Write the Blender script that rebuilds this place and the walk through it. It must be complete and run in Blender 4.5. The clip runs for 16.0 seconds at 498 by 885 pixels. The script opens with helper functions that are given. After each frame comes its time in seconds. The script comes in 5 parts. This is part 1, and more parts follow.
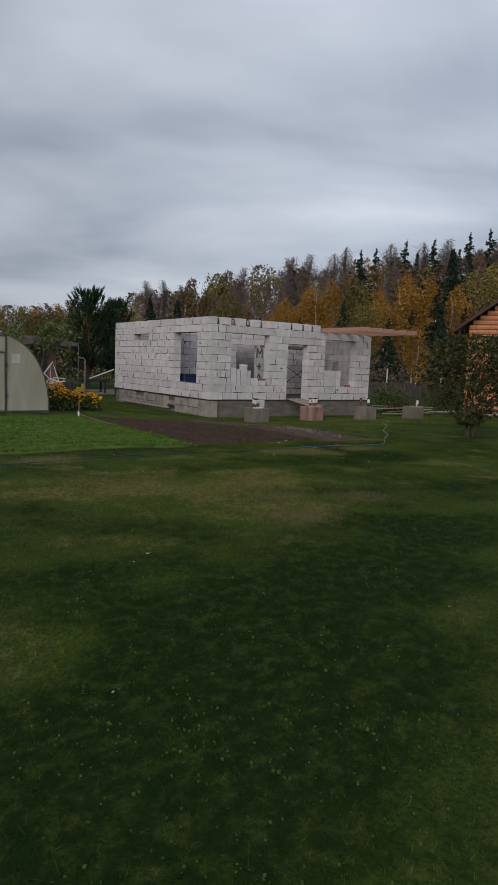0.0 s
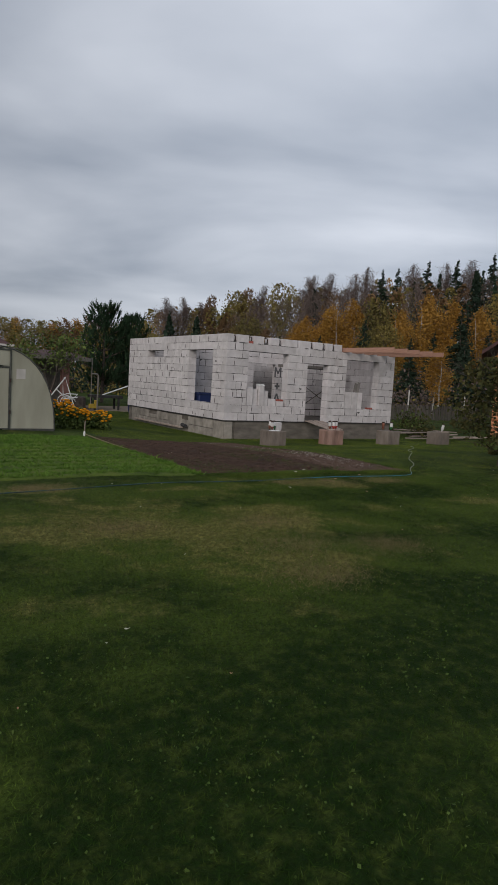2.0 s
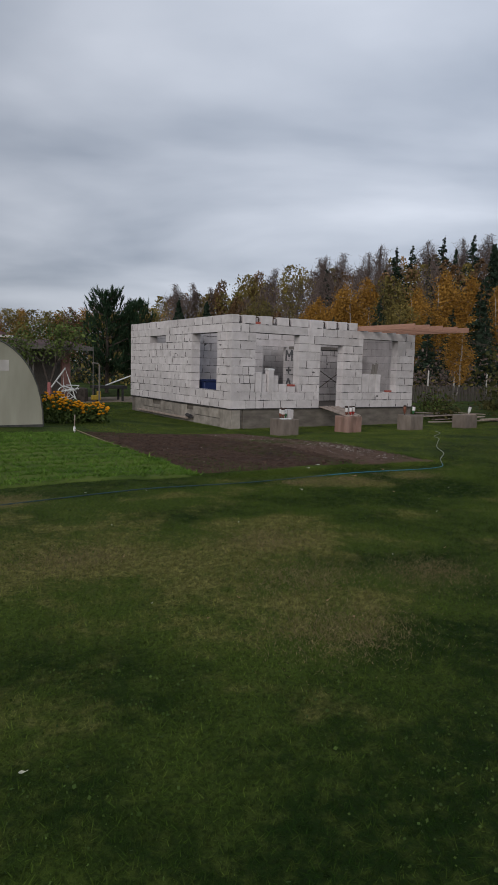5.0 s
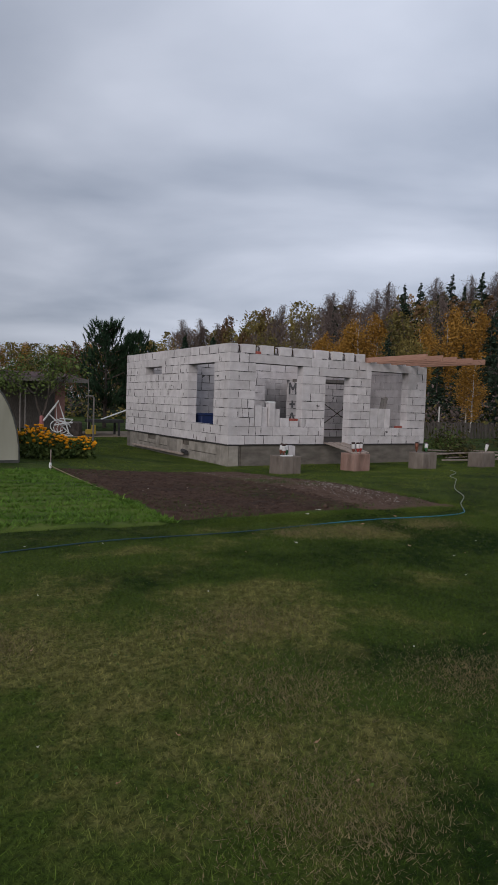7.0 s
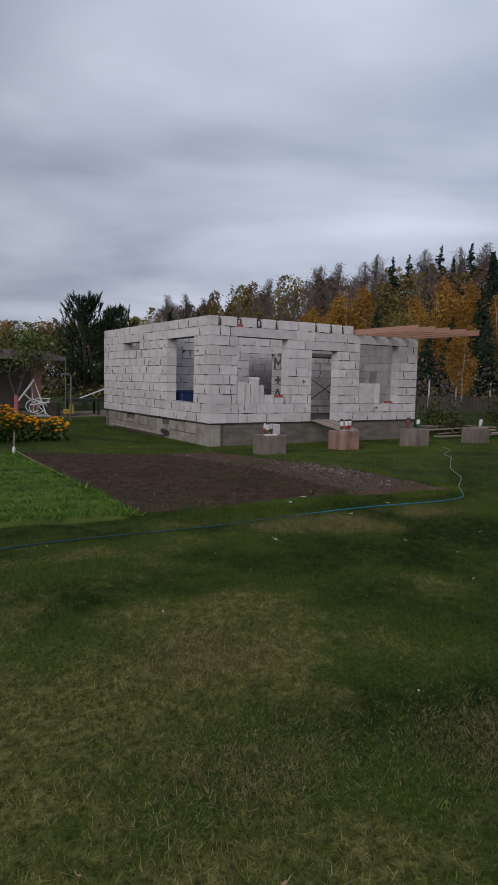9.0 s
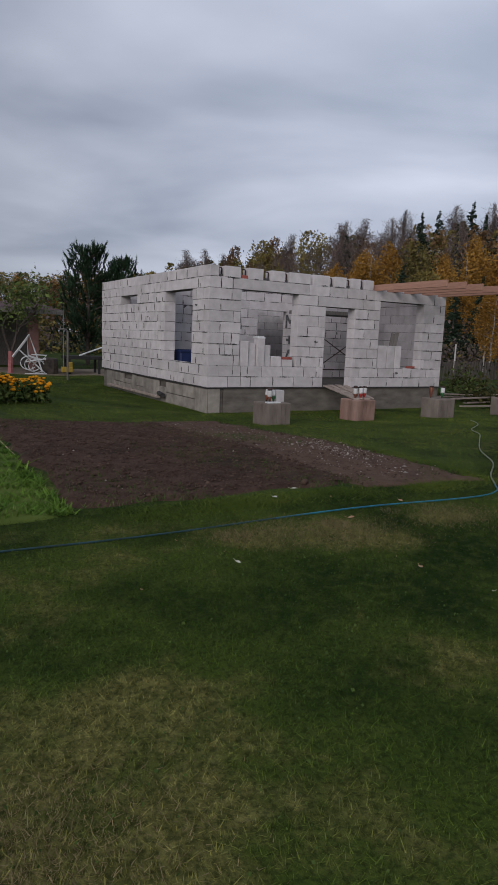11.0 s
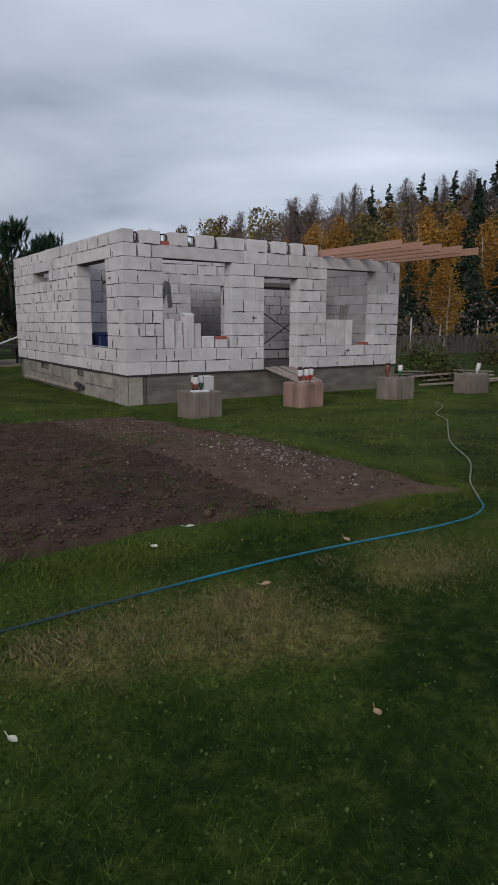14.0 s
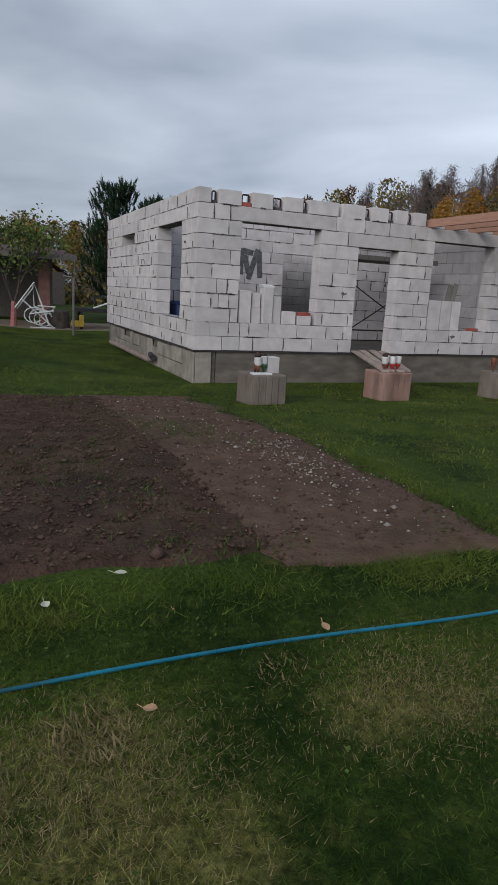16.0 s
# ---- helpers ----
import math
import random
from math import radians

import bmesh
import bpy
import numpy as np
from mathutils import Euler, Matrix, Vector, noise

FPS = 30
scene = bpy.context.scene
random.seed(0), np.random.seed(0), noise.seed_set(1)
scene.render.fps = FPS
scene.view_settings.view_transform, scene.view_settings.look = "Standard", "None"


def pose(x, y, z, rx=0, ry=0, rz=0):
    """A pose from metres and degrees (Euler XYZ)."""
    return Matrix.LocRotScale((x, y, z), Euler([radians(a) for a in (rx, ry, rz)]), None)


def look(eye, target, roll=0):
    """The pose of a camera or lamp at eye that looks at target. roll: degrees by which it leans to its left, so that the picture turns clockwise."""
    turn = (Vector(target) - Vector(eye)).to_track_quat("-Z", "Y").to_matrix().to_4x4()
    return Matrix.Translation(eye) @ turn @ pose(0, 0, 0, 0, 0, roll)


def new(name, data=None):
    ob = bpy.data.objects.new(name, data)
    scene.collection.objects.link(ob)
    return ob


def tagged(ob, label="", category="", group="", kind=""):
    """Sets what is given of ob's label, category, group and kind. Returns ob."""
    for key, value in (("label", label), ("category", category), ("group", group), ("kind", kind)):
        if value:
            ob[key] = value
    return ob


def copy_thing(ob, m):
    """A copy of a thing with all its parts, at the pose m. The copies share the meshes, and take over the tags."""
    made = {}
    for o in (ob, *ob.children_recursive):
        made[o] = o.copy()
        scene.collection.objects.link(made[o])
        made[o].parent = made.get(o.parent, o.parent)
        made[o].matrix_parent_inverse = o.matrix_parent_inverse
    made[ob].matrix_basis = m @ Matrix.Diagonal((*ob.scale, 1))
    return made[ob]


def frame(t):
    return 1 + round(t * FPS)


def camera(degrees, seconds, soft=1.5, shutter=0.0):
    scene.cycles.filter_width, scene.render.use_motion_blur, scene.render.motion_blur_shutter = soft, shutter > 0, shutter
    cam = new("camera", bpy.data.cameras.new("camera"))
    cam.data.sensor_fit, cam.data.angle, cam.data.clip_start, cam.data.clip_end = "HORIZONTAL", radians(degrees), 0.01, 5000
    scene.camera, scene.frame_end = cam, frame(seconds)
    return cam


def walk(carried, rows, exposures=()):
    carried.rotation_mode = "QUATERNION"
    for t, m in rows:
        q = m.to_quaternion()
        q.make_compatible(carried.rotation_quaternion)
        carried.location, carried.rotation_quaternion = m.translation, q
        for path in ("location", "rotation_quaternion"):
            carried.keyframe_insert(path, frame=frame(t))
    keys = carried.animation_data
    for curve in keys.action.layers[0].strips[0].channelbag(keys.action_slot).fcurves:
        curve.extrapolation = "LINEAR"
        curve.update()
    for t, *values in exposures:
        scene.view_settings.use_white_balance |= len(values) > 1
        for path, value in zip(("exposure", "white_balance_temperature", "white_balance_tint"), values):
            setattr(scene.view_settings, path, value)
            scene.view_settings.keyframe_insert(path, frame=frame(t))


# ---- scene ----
cam = camera(42.3, 16.0)
PATH = [
    (0, (-11.122, -18.433, 1.734), (-9.988, -16.804, 1.492), 2.3),
    (0.5, (-11.073, -18.322, 1.794), (-9.941, -16.704, 1.474), 3.1),
    (1, (-10.832, -18.022, 1.757), (-9.741, -16.367, 1.49), 2.5),
    (1.5, (-10.752, -17.98, 1.78), (-9.663, -16.321, 1.531), 2.0),
    (2, (-10.482, -17.582, 1.802), (-9.391, -15.916, 1.611), 3.4),
    (2.5, (-10.304, -17.324, 1.842), (-9.182, -15.68, 1.649), 3.2),
    (3, (-10.227, -17.083, 1.881), (-9.212, -15.38, 1.62), -0.3),
    (3.5, (-9.892, -16.951, 1.774), (-8.97, -15.198, 1.496), 1.1),
    (4, (-9.671, -16.617, 1.801), (-8.67, -14.907, 1.529), 2.0),
    (4.5, (-9.49, -16.575, 1.756), (-8.448, -14.883, 1.53), 0.2),
    (5, (-9.442, -16.324, 1.766), (-8.395, -14.636, 1.53), 1.6),
    (7.5, (-8.35, -15.102, 1.65), (-7.318, -13.392, 1.539), 2.0),
    (8, (-8.442, -15.036, 1.783), (-7.327, -13.39, 1.567), 2.7),
    (8.5, (-8.093, -14.81, 1.811), (-7.038, -13.127, 1.578), 0.9),
    (9, (-7.82, -14.496, 1.656), (-6.766, -12.808, 1.46), 1.2),
    (11.5, (-6.242, -12.995, 1.653), (-5.252, -11.289, 1.318), 2.4),
    (12, (-5.974, -12.739, 1.633), (-4.909, -11.075, 1.316), 1.9),
    (12.5, (-5.674, -12.433, 1.605), (-4.565, -10.796, 1.303), 2.5),
    (13, (-5.434, -12.252, 1.574), (-4.404, -10.564, 1.274), 2.3),
    (13.5, (-5.261, -12.116, 1.653), (-4.212, -10.43, 1.418), -2.0),
    (14, (-4.956, -11.727, 1.536), (-3.864, -10.093, 1.168), 0.3),
    (14.5, (-4.6, -11.536, 1.571), (-3.67, -9.795, 1.252), 0.9),
    (15, (-4.344, -11.438, 1.593), (-3.467, -9.66, 1.324), -1.8),
    (15.5, (-3.905, -11.13, 1.644), (-3.049, -9.345, 1.363), -0.2),
    (16, (-3.623, -10.976, 1.557), (-2.84, -9.192, 1.102), 3.3),
]
walk(cam, [(t, look(e, g, r)) for t, e, g, r in PATH],
     exposures=((0, -0.2, 6520, 10), (3.5, -0.12, 6680, 11), (5, -0.12, 6520, 11), (8, -0.18, 6360, 14), (12, -0.22, 6300, 14), (14, -0.08, 6300, 11), (16, 0.04, 6250, 9)))

# ---- world, sun, exposure ----
world = bpy.data.worlds.new("overcast_sky")
scene.world = world
world.use_nodes = True
wn, wl = world.node_tree.nodes, world.node_tree.links
wn.clear()
w_out = wn.new("ShaderNodeOutputWorld")
w_sky = wn.new("ShaderNodeTexSky")
w_sky.sky_type = "NISHITA"
w_sky.sun_disc = False
w_sky.sun_elevation = radians(24)
w_sky.sun_rotation = radians(231)
w_bg1 = wn.new("ShaderNodeBackground")
w_bg1.inputs[1].default_value = 0.05
wl.new(w_sky.outputs[0], w_bg1.inputs[0])
# cloud deck: layered noise on a flat ceiling seen in perspective
w_co = wn.new("ShaderNodeTexCoord")
w_sep = wn.new("ShaderNodeSeparateXYZ")
wl.new(w_co.outputs["Generated"], w_sep.inputs[0])


def wmath(op, a, b=None, clamp=False):
    n = wn.new("ShaderNodeMath")
    n.operation, n.use_clamp = op, clamp
    for i, v in enumerate((a, b)):
        if v is None:
            continue
        if isinstance(v, (int, float)):
            n.inputs[i].default_value = v
        else:
            wl.new(v, n.inputs[i])
    return n.outputs[0]


w_up = wmath("ADD", wmath("MAXIMUM", w_sep.outputs[2], 0.0), 0.24)
# long banks of cloud lie across the direction of the walk
w_vec = wn.new("ShaderNodeCombineXYZ")
w_x, w_y = wmath("DIVIDE", w_sep.outputs[0], w_up), wmath("DIVIDE", w_sep.outputs[1], w_up)
wl.new(wmath("ADD", wmath("MULTIPLY", w_x, 0.55), wmath("MULTIPLY", w_y, -0.34)), w_vec.inputs[0])
wl.new(wmath("ADD", wmath("MULTIPLY", w_x, 0.55), wmath("MULTIPLY", w_y, 0.84)), w_vec.inputs[1])
w_n1 = wn.new("ShaderNodeTexNoise")
w_n1.inputs["Scale"].default_value = 1.35
w_n1.inputs["Detail"].default_value = 6.0
w_n1.inputs["Roughness"].default_value = 0.44
w_n1.inputs["Distortion"].default_value = 0.25
wl.new(w_vec.outputs[0], w_n1.inputs["Vector"])
w_ramp = wn.new("ShaderNodeValToRGB")
w_ramp.color_ramp.elements[0].position = 0.36
w_ramp.color_ramp.elements[0].color = (0.29, 0.335, 0.41, 1)
w_ramp.color_ramp.elements[1].position = 0.66
w_ramp.color_ramp.elements[1].color = (0.61, 0.655, 0.735, 1)
wl.new(w_n1.outputs["Fac"], w_ramp.inputs[0])
w_bg2 = wn.new("ShaderNodeBackground")
# the deck is thinner and brighter towards the upper right
w_dot = wn.new("ShaderNodeVectorMath")
w_dot.operation = "DOT_PRODUCT"
w_dot.inputs[1].default_value = (0.80, 0.22, 0.56)
wl.new(w_co.outputs["Generated"], w_dot.inputs[0])
w_str = wmath("ADD", wmath("MULTIPLY", wmath("MAXIMUM", w_dot.outputs["Value"], 0.0), 1.05), 0.54)
wl.new(w_str, w_bg2.inputs[1])
wl.new(w_ramp.outputs[0], w_bg2.inputs[0])
w_mix = wn.new("ShaderNodeMixShader")
w_mix.inputs[0].default_value = 0.9
wl.new(w_bg1.outputs[0], w_mix.inputs[1])
wl.new(w_bg2.outputs[0], w_mix.inputs[2])
wl.new(w_mix.outputs[0], w_out.inputs[0])

sun_data = bpy.data.lights.new("sun", "SUN")
sun_data.energy = 1.9
sun_data.angle = radians(45)
sun_data.color = (1.0, 0.95, 0.92)
sun = new("sun", sun_data)
sun.matrix_world = look((-25, -20, 14.5), (0, 0, 0))


# ---- materials ----
def mat(name, c1, c2, scale=6.0, rough=0.8, bump=0.2, bscale=60.0, stain=None, sscale=1.2, samt=0.5,
        rand=0.0, metal=0.0, stretch=(1, 1, 1), dist=0.02, island=0.0, trans=0.0, spec=0.3):
    m = bpy.data.materials.new(name)
    m.use_nodes = True
    n, l = m.node_tree.nodes, m.node_tree.links
    b = n["Principled BSDF"]
    b.inputs["Roughness"].default_value = rough
    b.inputs["Metallic"].default_value = metal
    b.inputs["Specular IOR Level"].default_value = spec
    if trans:
        b.inputs["Transmission Weight"].default_value = trans
    co = n.new("ShaderNodeNewGeometry")
    mp = n.new("ShaderNodeMapping")
    mp.inputs["Scale"].default_value = stretch
    l.new(co.outputs["Position"], mp.inputs["Vector"])
    t1 = n.new("ShaderNodeTexNoise")
    t1.inputs["Scale"].default_value = scale
    t1.inputs["Detail"].default_value = 5
    l.new(mp.outputs[0], t1.inputs["Vector"])
    mx = n.new("ShaderNodeMix")
    mx.data_type = "RGBA"
    mx.inputs[6].default_value = (*c1, 1)
    mx.inputs[7].default_value = (*c2, 1)
    rp = n.new("ShaderNodeMapRange")
    rp.inputs[1].default_value, rp.inputs[2].default_value = 0.3, 0.7
    l.new(t1.outputs["Fac"], rp.inputs[0])
    l.new(rp.outputs[0], mx.inputs[0])
    col = mx.outputs[2]
    if stain:
        t2 = n.new("ShaderNodeTexNoise")
        t2.inputs["Scale"].default_value = sscale
        t2.inputs["Detail"].default_value = 6
        l.new(mp.outputs[0], t2.inputs["Vector"])
        r2 = n.new("ShaderNodeMapRange")
        r2.inputs[1].default_value, r2.inputs[2].default_value = 0.5, 0.72
        r2.inputs[4].default_value = samt
        l.new(t2.outputs["Fac"], r2.inputs[0])
        m2 = n.new("ShaderNodeMix")
        m2.data_type = "RGBA"
        m2.inputs[7].default_value = (*stain, 1)
        l.new(r2.outputs[0], m2.inputs[0])
        l.new(col, m2.inputs[6])
        col = m2.outputs[2]
    if rand or island:
        hs = n.new("ShaderNodeHueSaturation")
        r3 = n.new("ShaderNodeMapRange")
        k = rand or island
        r3.inputs[3].default_value, r3.inputs[4].default_value = 1 - k, 1 + k
        if rand:
            oi = n.new("ShaderNodeObjectInfo")
            l.new(oi.outputs["Random"], r3.inputs[0])
        else:
            l.new(co.outputs["Random Per Island"], r3.inputs[0])
        l.new(r3.outputs[0], hs.inputs["Value"])
        l.new(col, hs.inputs["Color"])
        col = hs.outputs[0]
    l.new(col, b.inputs["Base Color"])
    if bump:
        t3 = n.new("ShaderNodeTexNoise")
        t3.inputs["Scale"].default_value = bscale
        t3.inputs["Detail"].default_value = 4
        l.new(mp.outputs[0], t3.inputs["Vector"])
        bp = n.new("ShaderNodeBump")
        bp.inputs["Strength"].default_value = bump
        bp.inputs["Distance"].default_value = dist
        l.new(t3.outputs["Fac"], bp.inputs["Height"])
        l.new(bp.outputs[0], b.inputs["Normal"])
    return m


# worn straw-coloured places in the lawn and lush dark ones: x, y, half width, half depth, weight
WORN = ((-6.9, -12.2, 1.7, 1.5, 0.12), (-7.3, -13.4, 0.8, 0.55, 0.11), (-8.5, -11.3, 1.4, 0.9, 0.18), (-6.0, -11.2, 1.0, 0.7, 0.12), (-9.2, -14.4, 0.4, 0.35, 0.12), (-10.2, -15.3, 0.5, 0.35, 0.14),
        (-9.2, -15.85, 0.3, 0.2, 0.12), (-7.5, -16.0, 0.5, 0.35, 0.10), (-4.1, -9.25, 0.7, 0.28, 0.12), (-3.2, -9.25, 0.38, 0.22, 0.12), (-2.25, -9.3, 0.45, 0.25, 0.12), (-8.3, -9.1, 0.6, 0.25, 0.18),
        (-5.6, -9.4, 0.9, 0.3, 0.13), (-3.3, -9.75, 0.35, 0.3, 0.12), (-2.0, -11.8, 1.6, 0.9, 0.08),
        (-3.4, -10.4, 1.3, 0.5, -0.12), (-7.0, -9.9, 1.6, 0.5, 0.07), (-8.7, -15.3, 1.6, 1.0, -0.2), (-9.6, -16.2, 1.3, 1.0, -0.14), (-6.1, -14.3, 1.2, 0.9, -0.13), (-5.2, -13.0, 0.8, 0.6, -0.06), (-10.4, -16.6, 1.2, 0.8, -0.15), (-2.3, -10.3, 0.8, 0.5, -0.1))


def lawn_mat(name, island=0.0):
    """Mown autumn lawn: mottled greens with straw-coloured worn places."""
    m = bpy.data.materials.new(name)
    m.use_nodes = True
    n, l = m.node_tree.nodes, m.node_tree.links
    b = n["Principled BSDF"]
    b.inputs["Roughness"].default_value = 0.9
    b.inputs["Specular IOR Level"].default_value = 0.1
    geo = n.new("ShaderNodeNewGeometry")

    def tex(scale, detail, rough, stretch=(1, 1, 0)):
        mp, t = n.new("ShaderNodeMapping"), n.new("ShaderNodeTexNoise")
        mp.inputs["Scale"].default_value = stretch
        l.new(geo.outputs["Position"], mp.inputs["Vector"])
        t.inputs["Scale"].default_value, t.inputs["Detail"].default_value, t.inputs["Roughness"].default_value = scale, detail, rough
        l.new(mp.outputs[0], t.inputs["Vector"])
        return t.outputs["Fac"]

    def mth(op, u, v):
        k = n.new("ShaderNodeMath")
        k.operation = op
        for i, q in enumerate((u, v)):
            if isinstance(q, (int, float)):
                k.inputs[i].default_value = q
            else:
                l.new(q, k.inputs[i])
        return k.outputs[0]

    def span(v, lo, hi, a=0.0, c=1.0):
        k = n.new("ShaderNodeMapRange")
        k.interpolation_type = "SMOOTHSTEP"
        for i, q in enumerate((lo, hi, a, c)):
            k.inputs[i + 1].default_value = q
        l.new(v, k.inputs[0])
        return k.outputs[0]

    def blend(f, u, v):
        k = n.new("ShaderNodeMix")
        k.data_type = "RGBA"
        l.new(f, k.inputs[0])
        for i, q in ((6, u), (7, v)):
            if isinstance(q, tuple):
                k.inputs[i].default_value = (*q, 1)
            else:
                l.new(q, k.inputs[i])
        return k.outputs[2]

    adj = 0.0
    for cx, cy, rx, ry, wt in WORN:
        mp, ln = n.new("ShaderNodeMapping"), n.new("ShaderNodeVectorMath")
        mp.inputs["Location"].default_value = (-cx / rx, -cy / ry, 0)
        mp.inputs["Scale"].default_value = (1 / rx, 1 / ry, 0)
        l.new(geo.outputs["Position"], mp.inputs["Vector"])
        ln.operation = "LENGTH"
        l.new(mp.outputs[0], ln.inputs[0])
        adj = mth("ADD", span(ln.outputs["Value"], 0.2, 1.5, wt, 0.0), adj)
    green = blend(span(mth("ADD", tex(0.9, 8, 0.62), adj), 0.34, 0.64), (0.014, 0.036, 0.004), (0.072, 0.112, 0.016))
    green = blend(span(tex(9, 6, 0.65), 0.42, 0.75, 0.0, 0.6), green, (0.11, 0.142, 0.028))
    wear = mth("ADD", tex(1.3, 10, 0.68), adj)
    straw = blend(span(tex(14, 5, 0.6), 0.35, 0.7), (0.13, 0.126, 0.034), (0.29, 0.265, 0.088))
    col = blend(span(wear, 0.53, 0.74, 0.0, 0.9), green, straw)
    col = blend(span(tex(38, 3, 0.6), 0.56, 0.36, 0.0, 0.55), col, (0.014, 0.026, 0.004))
    hs = n.new("ShaderNodeHueSaturation")
    l.new(col, hs.inputs["Color"])
    if island:
        l.new(span(geo.outputs["Random Per Island"], 0.0, 1.0, 1 - island, 1 + island), hs.inputs["Value"])
    else:
        hs.inputs["Value"].default_value = 0.75
        bp = n.new("ShaderNodeBump")
        bp.inputs["Strength"].default_value, bp.inputs["Distance"].default_value = 0.7, 0.03
        l.new(tex(45, 4, 0.6), bp.inputs["Height"])
        l.new(bp.outputs[0], b.inputs["Normal"])
    l.new(hs.outputs[0], b.inputs["Base Color"])
    return m


M = {}
M["block"] = mat("aerated_concrete", (0.53, 0.50, 0.50), (0.64, 0.61, 0.61), 5.0, 0.92, 0.35, 90, (0.40, 0.375, 0.365), 2.6, 0.55, rand=0.1)
M["mortar"] = mat("grey_mortar", (0.08, 0.075, 0.072), (0.17, 0.16, 0.155), 9, 0.95, 0.4, 70)
M["smear"] = mat("dark_mortar_smear", (0.075, 0.07, 0.07), (0.17, 0.16, 0.157), 14, 0.95, 0.5, 90)
M["plinth"] = mat("plinth_concrete", (0.11, 0.096, 0.082), (0.20, 0.18, 0.155), 2.5, 0.95, 0.5, 35, (0.13, 0.12, 0.10), 1.1, 0.7, stretch=(1, 1, 2.5))
M["stone"] = mat("rough_concrete", (0.13, 0.105, 0.088), (0.24, 0.205, 0.175), 4, 0.95, 0.6, 40, (0.10, 0.085, 0.072), 2.5, 0.7, stretch=(1, 1, 0.4), rand=0.08)
M["facing"] = mat("pale_facing_concrete", (0.23, 0.21, 0.18), (0.36, 0.33, 0.29), 4, 0.95, 0.6, 40, (0.15, 0.135, 0.115), 2.5, 0.7, rand=0.15)
M["redstone"] = mat("reddish_concrete", (0.24, 0.135, 0.105), (0.35, 0.235, 0.195), 4, 0.95, 0.6, 40, (0.13, 0.085, 0.068), 3.0, 0.85, stretch=(1, 1, 0.4))
M["felt"] = mat("roofing_felt", (0.03, 0.03, 0.032), (0.07, 0.065, 0.065), 8, 0.9, 0.3)
M["brick"] = mat("red_brick", (0.30, 0.07, 0.055), (0.42, 0.13, 0.10), 12, 0.85, 0.4, 80, rand=0.15)
M["pillar"] = mat("faded_red_brickwork", (0.20, 0.10, 0.085), (0.30, 0.165, 0.14), 6, 0.9, 0.3, 30, (0.15, 0.09, 0.08), 2, 0.6)
M["steel"] = mat("dark_rusty_steel", (0.035, 0.028, 0.026), (0.09, 0.05, 0.04), 25, 0.6, 0.2, 90, metal=0.5)
M["beam"] = mat("planed_pine_beam", (0.36, 0.19, 0.14), (0.47, 0.28, 0.20), 6, 0.75, 0.2, 50, (0.28, 0.15, 0.11), 3, 0.5, rand=0.14, stretch=(14, 1, 14))
M["plank"] = mat("weathered_plank", (0.25, 0.20, 0.17), (0.40, 0.33, 0.28), 6, 0.85, 0.4, 60, (0.16, 0.13, 0.11), 2, 0.6, rand=0.2, stretch=(3, 1, 1))
M["board"] = mat("grey_board", (0.14, 0.13, 0.12), (0.24, 0.22, 0.20), 8, 0.85, 0.4, 50, rand=0.2, stretch=(6, 6, 1))
M["fence"] = mat("grey_fence_wood", (0.07, 0.062, 0.055), (0.14, 0.125, 0.11), 6, 0.9, 0.4, 40, rand=0.25, stretch=(6, 6, 1))
M["whitepost"] = mat("pale_post", (0.42, 0.40, 0.38), (0.6, 0.58, 0.55), 8, 0.85, 0.2, 40, (0.2, 0.18, 0.16), 4, 0.6)
M["lawn"] = lawn_mat("lawn")
M["blade"] = lawn_mat("grass_blades", 0.4)
M["soil"] = mat("dark_soil", (0.052, 0.031, 0.022), (0.092, 0.058, 0.043), 5, 0.97, 0.9, 30, (0.028, 0.022, 0.018), 1.2, 0.7, dist=0.04, spec=0.1)
M["soil2"] = mat("trodden_gravelly_soil", (0.09, 0.056, 0.04), (0.14, 0.092, 0.068), 7, 0.97, 0.9, 40, (0.06, 0.045, 0.036), 1.5, 0.7, dist=0.03, spec=0.1)
M["sand"] = mat("trodden_sand", (0.16, 0.125, 0.09), (0.26, 0.21, 0.16), 3, 0.95, 0.5, 40, (0.10, 0.085, 0.06), 0.8, 0.7)
M["clod"] = mat("soil_clods", (0.055, 0.034, 0.025), (0.11, 0.074, 0.057), 9, 0.97, 0.5, 80, island=0.35, spec=0.1)
M["pebble"] = mat("pale_pebbles", (0.24, 0.20, 0.17), (0.42, 0.38, 0.34), 20, 0.9, 0.3, 80, island=0.3)
M["sprout"] = mat("green_manure_sprouts", (0.06, 0.13, 0.018), (0.125, 0.21, 0.034), 3, 0.8, 0, island=0.3, spec=0.1)
M["longgrass"] = mat("lush_grass", (0.042, 0.076, 0.011), (0.12, 0.155, 0.03), 1.2, 0.85, 0, island=0.3, spec=0.1)
M["clover"] = mat("clover_leaves", (0.03, 0.062, 0.010), (0.075, 0.115, 0.026), 2, 0.85, 0, island=0.3, spec=0.2)
M["fresh"] = mat("fresh_grass_blades", (0.055, 0.09, 0.014), (0.15, 0.185, 0.034), 1.2, 0.85, 0, island=0.3, spec=0.1)
M["straw"] = mat("dry_straw", (0.14, 0.112, 0.052), (0.25, 0.2, 0.1), 15, 0.9, 0, island=0.3)
M["hose"] = mat("blue_hose", (0.006, 0.12, 0.19), (0.012, 0.20, 0.29), 6, 0.45, 0, stain=(0.016, 0.035, 0.036), sscale=1.1, samt=0.9)
